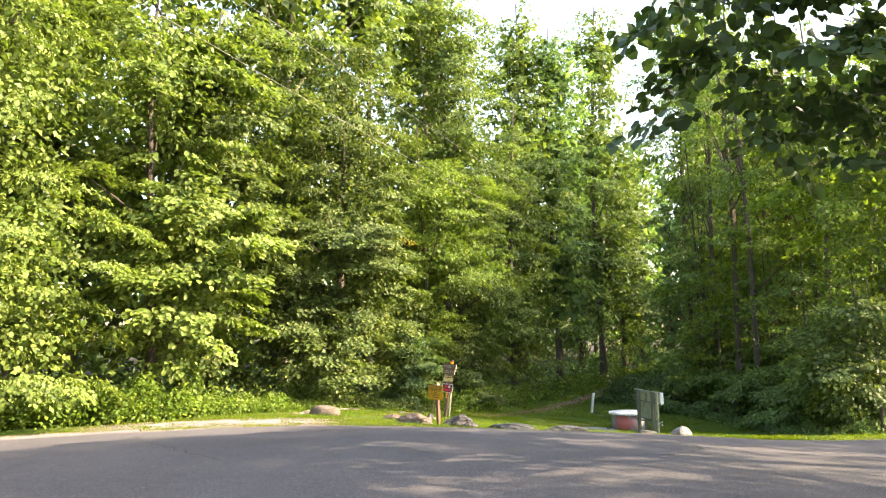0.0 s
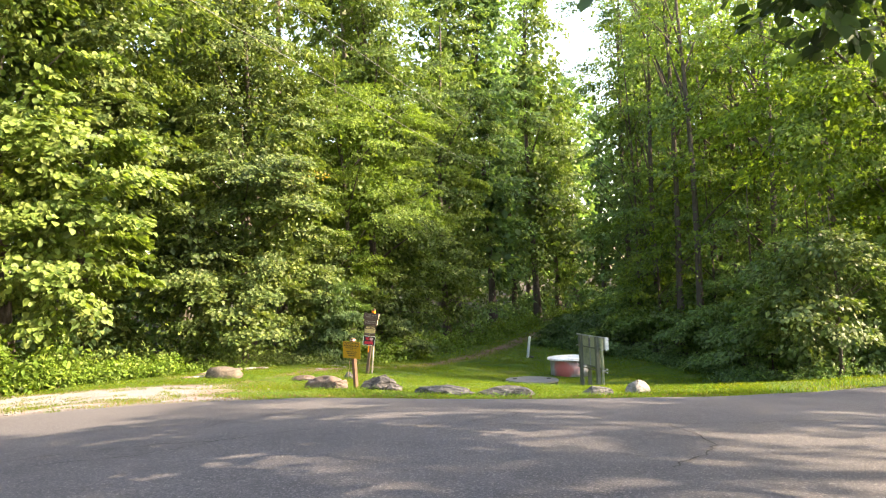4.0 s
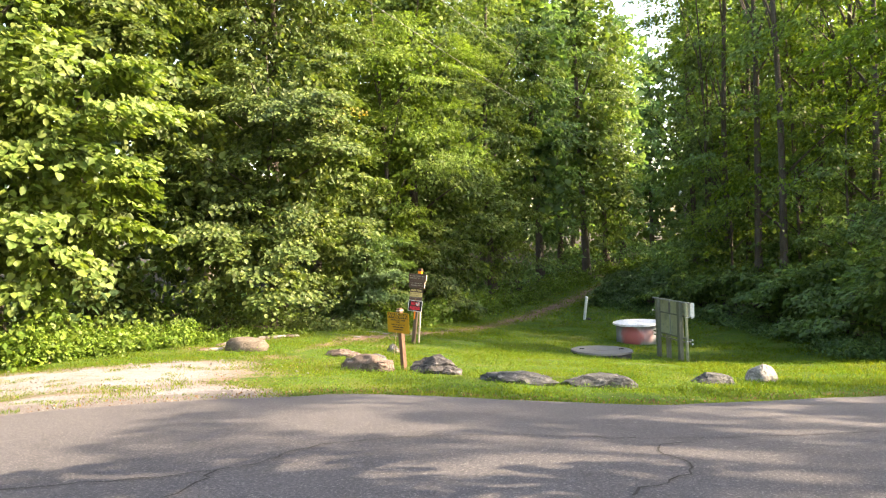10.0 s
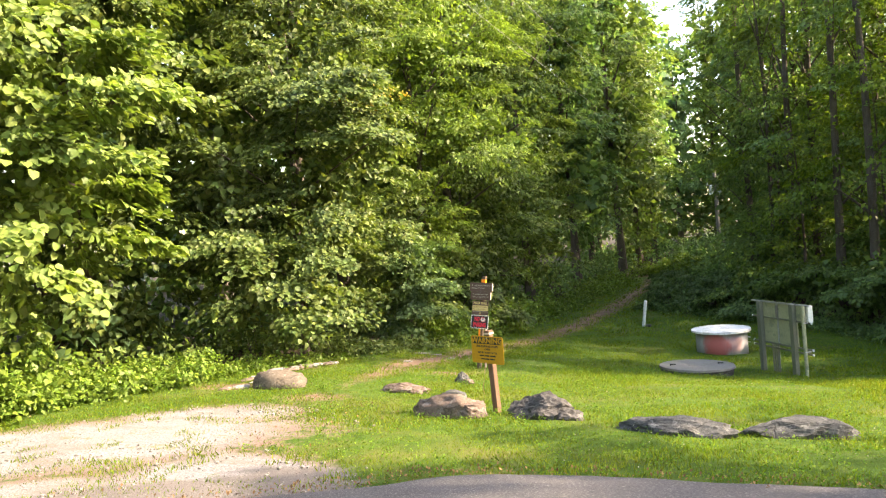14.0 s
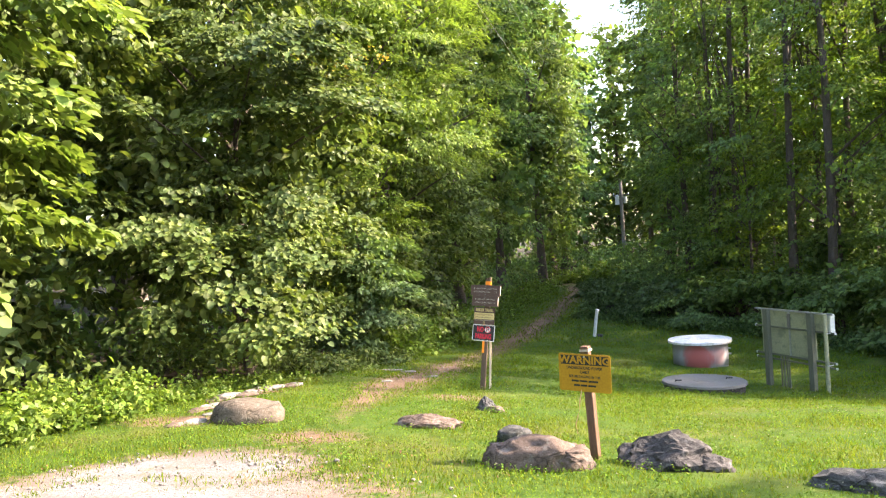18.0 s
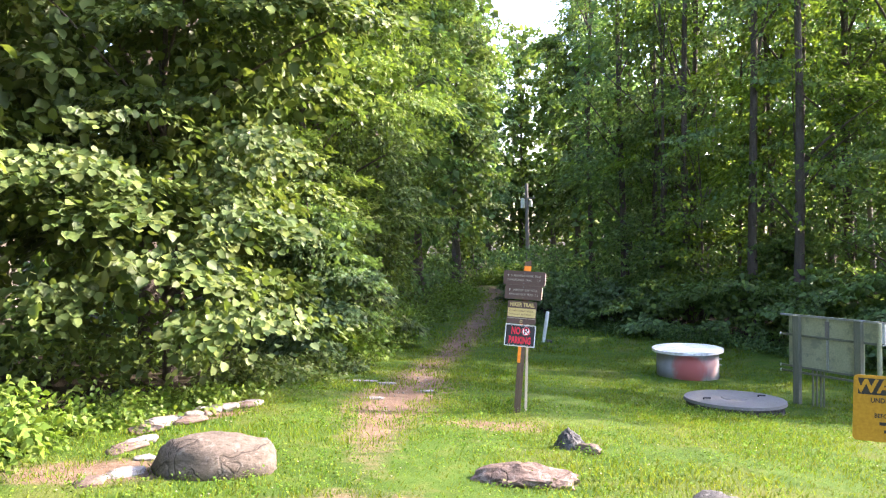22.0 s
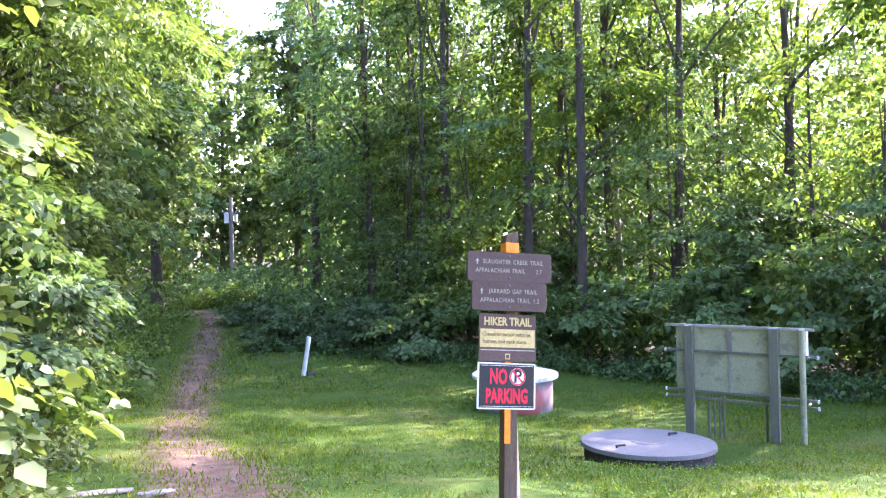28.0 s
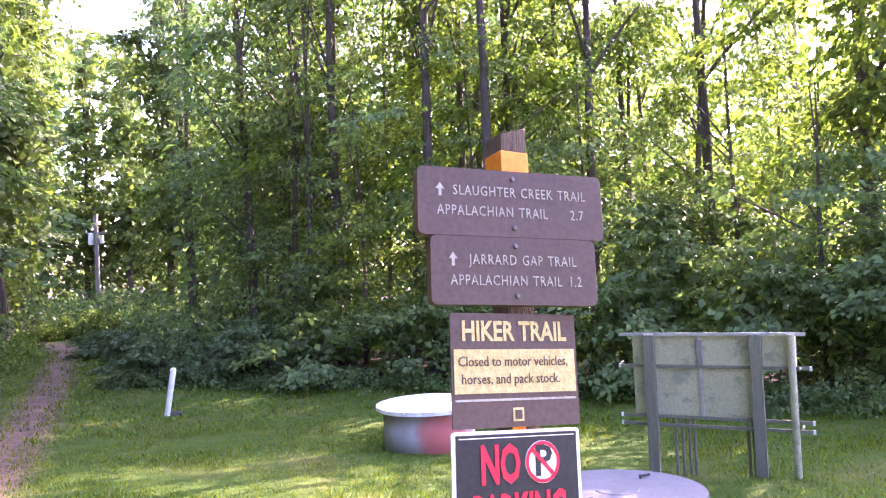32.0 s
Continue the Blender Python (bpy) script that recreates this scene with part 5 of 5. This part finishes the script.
# ---- white marker post, roadside stub, utility pole and wires ----
px, py = 0.8, 14.05
marker = thing("marker_post", pose(px, py, gz(px, py), 4, 9, 0), "thin white marker post in the shaded lawn", "post")
part("post", rod(bmesh.new(), (0, 0, -0.2), (0, 0, 0.9), 0.055, 0.055, 14), WHITE, marker)
part("cap", rod(bmesh.new(), (0, 0, 0.9), (0, 0, 0.93), 0.058, 0.04, 14), WHITE, marker)
part("foot_stone", boxed(0.08, -0.1, -0.05, 0.26, 0.06, 0.09, bevel=0.03), ROCK_DARK, marker)
stub = thing("roadside_stub", pose(12.7, -0.3, gz(12.7, -0.3)), "short pale green marker stub beside the road", "post")
part("tube", rod(bmesh.new(), (0, 0, -0.2), (0, 0, 0.28), 0.1, 0.1, 16), STUB_GREEN, stub)
part("cap", rod(bmesh.new(), (0, 0, 0.28), (0, 0, 0.34), 0.105, 0.06, 16), BOX_GREY, stub)
ux, uy = 1.11, 58.5
uz = gz(ux, uy)
pole = thing("utility_pole", pose(ux, uy, uz), "grey wooden utility pole with transformers beside the trail", "utility pole")
part("pole", rod(bmesh.new(), (0, 0, -0.5), (0, 0, 6.95), 0.19, 0.15, 14), POLE_WOOD, pole)
part("transformer", rod(rod(bmesh.new(), (-0.36, -0.05, 4.75), (-0.36, -0.05, 5.55), 0.19, sides=16), (-0.36, -0.05, 5.55), (-0.36, -0.05, 5.63), 0.19, 0.08, sides=16), BOX_GREY, pole, "grey transformer can")
part("transformer", rod(bmesh.new(), (0.36, -0.05, 4.85), (0.36, -0.05, 5.45), 0.15, sides=16), BOX_GREY, pole, "grey transformer can")
part("cross_arm", boxed(-0.75, -0.12, 5.55, 0.75, -0.02, 5.67, bevel=0.01), POLE_WOOD, pole)
for x in (-0.65, 0.65, 0.0):
    part("insulator", rod(bmesh.new(), (x, -0.07, 5.67), (x, -0.07, 5.83), 0.045, 0.03, 10), WHITE, pole)
for lift in (0.0, 1.45):
    wy_ = np.linspace(uy, -36, 48)
    pts = np.stack([ux + 0.035 * (wy_ - uy), wy_, lift + 7.92 - 0.0844 * wy_ + 0.0006 * wy_ ** 2], 1)
    w = tubes("overhead_wire", [(pts, np.full(48, 0.006))], WIRE, None, 5)
    tagged(w, "thin overhead power wire slung along the trail", "wire", "overhead wires")

# ---- herbs along the wood edge, grass, clover ----
rng = np.random.default_rng(7)


def herb_strip(label, seed, n, line, spread, height, mat, size, per=12, sprayr=0.16):
    r = np.random.default_rng(seed)
    p = spline(line, 12)
    k = r.integers(0, len(p), n)
    xy = p[k] + r.normal(0, 1, (n, 2)) * spread
    lump = np.array([0.55 + 0.9 * noise.noise((a * 1.3, c_ * 1.3, seed)) for a, c_ in xy])
    z = ground_z(xy[:, 0], xy[:, 1]) + height * np.clip(lump, 0.12, 1.3) * r.random(n) ** 0.8
    c = np.column_stack([xy, z])
    o = r.normal(0, 1, (n, 3)) + [0.6, -0.4, 0.8]
    o /= np.linalg.norm(o, axis=1)[:, None]
    v = leaves(r, c, o, np.full(n, sprayr), per, size, 0.6, 0.3, 0.3, 0.6)
    ob = raw_mesh("herbs", v, np.arange(len(v)), 4, mat)
    return tagged(ob, label, "weeds", "", "stuff")


herb_strip("bright green weeds along the foot of the wood edge", 1, 1150, [(-8.0, -11), (-6.2, -8.4), (-5.5, -6.9), (-5.0, -5.6)], (0.4, 0.4), 1.2, LEAF_HERB, 0.115, 13, 0.2)
herb_strip("low bright weeds along the foot of the wood edge", 5, 1100, [(-5.4, -6.5), (-4.6, -4.4), (-4.2, -3.0)], (0.34, 0.36), 0.55, LEAF_HERB, 0.08, 13, 0.16)
herb_strip("low weeds in front of the bush", 4, 500, [(-4.1, -3.0), (-3.8, -1.6), (-3.4, -0.4)], (0.2, 0.3), 0.22, LEAF_HERB, 0.06)
herb_strip("low weeds beside the trail", 2, 700, [(-3.4, 1.0), (-3.3, 3), (-3.4, 5)], (0.3, 0.5), 0.4, LEAF_LIT, 0.08)
herb_strip("tall bright weeds along the trail", 6, 1700, [(-3.5, 5), (-3.9, 9), (-3.9, 13), (-3.6, 18), (-3.2, 24), (-2.8, 31)], (0.42, 0.6), 1.15, LEAF_HERB, 0.11, 12, 0.2)
herb_strip("bright weeds where the trail bends out of view", 7, 420, [(-2.4, 35.5), (-0.6, 36.5), (1.0, 36)], (0.4, 0.5), 1.2, LEAF_HERB, 0.14, 12, 0.26)
herb_strip("low weeds under the shrubs of the shaded wood", 3, 1700, [(0.5, 19), (3, 16.6), (5.4, 14.3), (7.4, 11.6), (8.8, 9), (9.4, 6), (10.6, 4), (14, 5.6)], (0.34, 0.34), 0.6, LEAF_DARK, 0.09)


def blades(label, seed, n, x0, x1, y0, y1, tall, wide, keep=0.35):
    r = np.random.default_rng(seed)
    x, y = x0 + (x1 - x0) * r.random(n), y0 + (y1 - y0) * r.random(n)
    g_, t_, w_ = cover(x, y)
    patch = np.array([noise.noise((a * 0.9, b2 * 0.9, 11)) for a, b2 in zip(x, y)])
    tuft = np.array([noise.noise((a * 2.4, b2 * 2.4, 5)) for a, b2 in zip(x, y)])
    ok = (off_road(x, y) > 0.02 + 0.06 * r.random(n)) & (np.maximum(g_ * 0.95, t_ * 0.9) + 0.35 * patch - 3.2 * np.clip(tuft - 0.12, 0, 1) < keep + 0.4 * r.random(n)) & (w_ < 0.9)
    x, y, patch = x[ok], y[ok], patch[ok]
    n = len(x)
    z = ground_z(x, y) - 0.01
    a = r.random(n) * 2 * math.pi
    h = tall * (0.45 + 0.8 * r.random(n)) * (1 + 0.5 * patch)
    base = np.column_stack([x, y, z])
    d = np.column_stack([np.cos(a), np.sin(a), 0 * a])
    s = np.column_stack([-np.sin(a), np.cos(a), 0 * a]) * (wide * (0.6 + 0.8 * r.random(n)))[:, None]
    bend = (h * (0.15 + 0.75 * r.random(n)))[:, None] * d
    up = np.array([0, 0, 1.0]) * h[:, None]
    v = np.stack([base - s, base + s, base + up * 0.6 + bend * 0.4 + s * 0.7, base + up + bend], 1).reshape(-1, 3)
    ob = raw_mesh("grass", v, np.arange(len(v)), 4, GRASS)
    return tagged(ob, label, "grass", "", "stuff")


blades("short sunlit lawn grass near the road", 11, 145000, -5.2, 9.5, -9.6, 0.5, 0.042, 0.0036)
blades("short shaded lawn grass", 12, 78000, -4.5, 10.5, 0.5, 12, 0.05, 0.0055)
blades("short shaded lawn grass far off", 13, 30000, -5, 9, 12, 30, 0.07, 0.012)
blades("rough grass beside the road", 14, 20000, 6, 18, -5, 9, 0.07, 0.008)

clover_r = np.random.default_rng(17)
n = 12000
cx, cy = -3.5 + 12 * clover_r.random(n), -8 + 11 * clover_r.random(n)
lump = np.array([noise.noise((a * 0.8, c_ * 0.8, 21)) for a, c_ in zip(cx, cy)])
g_, t_, w_ = cover(cx, cy)
ok = (off_road(cx, cy) > 0.1) & (np.maximum(g_, t_) < 0.5) & (w_ < 0.4) & (lump > -0.12 - 0.2 * clover_r.random(n))
cp = np.column_stack([cx[ok], cy[ok], ground_z(cx[ok], cy[ok]) + 0.02 + 0.03 * clover_r.random(ok.sum())])
co = np.tile([0.0, 0.0, 1.0], (len(cp), 1)) + clover_r.normal(0, 0.3, (len(cp), 3))
v = leaves(clover_r, cp, co, np.full(len(cp), 0.045), 6, 0.019, 0.85, 0.1, 0.2, 0.4)
tagged(raw_mesh("clover", v, np.arange(len(v)), 4, LEAF_CLOVER), "low clover and weed leaves in the lawn", "clover", "", "stuff")


# loose pebbles on the gravel and the trail
peb = np.random.default_rng(71)
n = 9000
ppx, ppy = -6.5 + 9.5 * peb.random(n), -10.5 + 17 * peb.random(n)
g_, t_, w_ = cover(ppx, ppy)
ok = (off_road(ppx, ppy) > -0.3) & (np.maximum(g_, 0.45 * t_) > 0.25 + 0.4 * peb.random(n)) & (w_ < 0.3)
ppx, ppy = ppx[ok], ppy[ok]
n = len(ppx)
size = 0.008 + 0.02 * peb.random(n) ** 3
oct6 = np.array([(1, 0, 0), (0, 1, 0), (-1, 0, 0), (0, -1, 0), (0, 0, 0.7), (0, 0, -0.7)], float)
v = oct6[None] * size[:, None, None] * (0.6 + 0.8 * peb.random((n, 6, 1)))
turn = peb.random(n) * 6.3
cs, sn = np.cos(turn)[:, None], np.sin(turn)[:, None]
v = np.stack([v[..., 0] * cs - v[..., 1] * sn, v[..., 0] * sn + v[..., 1] * cs, v[..., 2]], -1) + np.stack([ppx, ppy, ground_z(ppx, ppy) + size * 0.2], -1)[:, None]
tri8 = np.array([(0, 1, 4), (1, 2, 4), (2, 3, 4), (3, 0, 4), (1, 0, 5), (2, 1, 5), (3, 2, 5), (0, 3, 5)])
tagged(raw_mesh("pebbles", v.reshape(-1, 3), (np.arange(n)[:, None, None] * 6 + tri8[None]).ravel(), 3, ROCK_PALE), "loose pale pebbles strewn over gravel and trail", "pebbles", "", "stuff")


# dry leaf litter along the asphalt and the gravel, and white clover blossoms
LITTER = leaf_material("leaf_litter", (0.12, 0.06, 0.03), (0.18, 0.1, 0.05), (0.24, 0.15, 0.08), (0.1, 0.07, 0.035), gloss=0.8, through_light=0.1, spec=0.1)
lit_r = np.random.default_rng(81)
n = 1500
at = lit_r.integers(0, len(fine_edge), n)
xy = fine_edge[at] + lit_r.normal(0, 0.07, (n, 2)) + [-0.04, 0.04]
extra = np.column_stack([-4.5 + 6 * lit_r.random(900), -9 + 6 * lit_r.random(900)])
g_, t_, w_ = cover(extra[:, 0], extra[:, 1])
xy = np.concatenate([xy[(xy[:, 0] > -9) & (xy[:, 0] < 13)], extra[(g_ > 0.1) & (g_ < 0.75)]])
cp = np.column_stack([xy, ground_z(xy[:, 0], xy[:, 1]) + 0.022])
v = leaves(lit_r, cp, np.tile([0.0, 0.1, 1.0], (len(cp), 1)), np.full(len(cp), 0.05), 2, 0.024, 0.6, 0.0, 0.02, 0.2)
tagged(raw_mesh("leaf_litter", v, np.arange(len(v)), 4, LITTER), "dry brown leaf litter along the edge of the asphalt", "leaf litter", "", "stuff")
n = 900
bx, by = -3 + 11 * lit_r.random(n), -7.5 + 13 * lit_r.random(n)
lump = np.array([noise.noise((a * 0.7, c_ * 0.7, 33)) for a, c_ in zip(bx, by)])
g_, t_, w_ = cover(bx, by)
ok = (off_road(bx, by) > 0.15) & (np.maximum(g_, t_) < 0.35) & (lump > -0.05)
bx, by = bx[ok], by[ok]
n = len(bx)
v = oct6[None] * 0.006 * (0.7 + 0.6 * lit_r.random((n, 1, 1))) + np.stack([bx, by, ground_z(bx, by) + 0.05 + 0.03 * lit_r.random(n)], -1)[:, None]
tagged(raw_mesh("clover_blossoms", v.reshape(-1, 3), (np.arange(n)[:, None, None] * 6 + tri8[None]).ravel(), 3, CREAM), "tiny white clover blossoms in the lawn", "blossoms", "", "stuff")
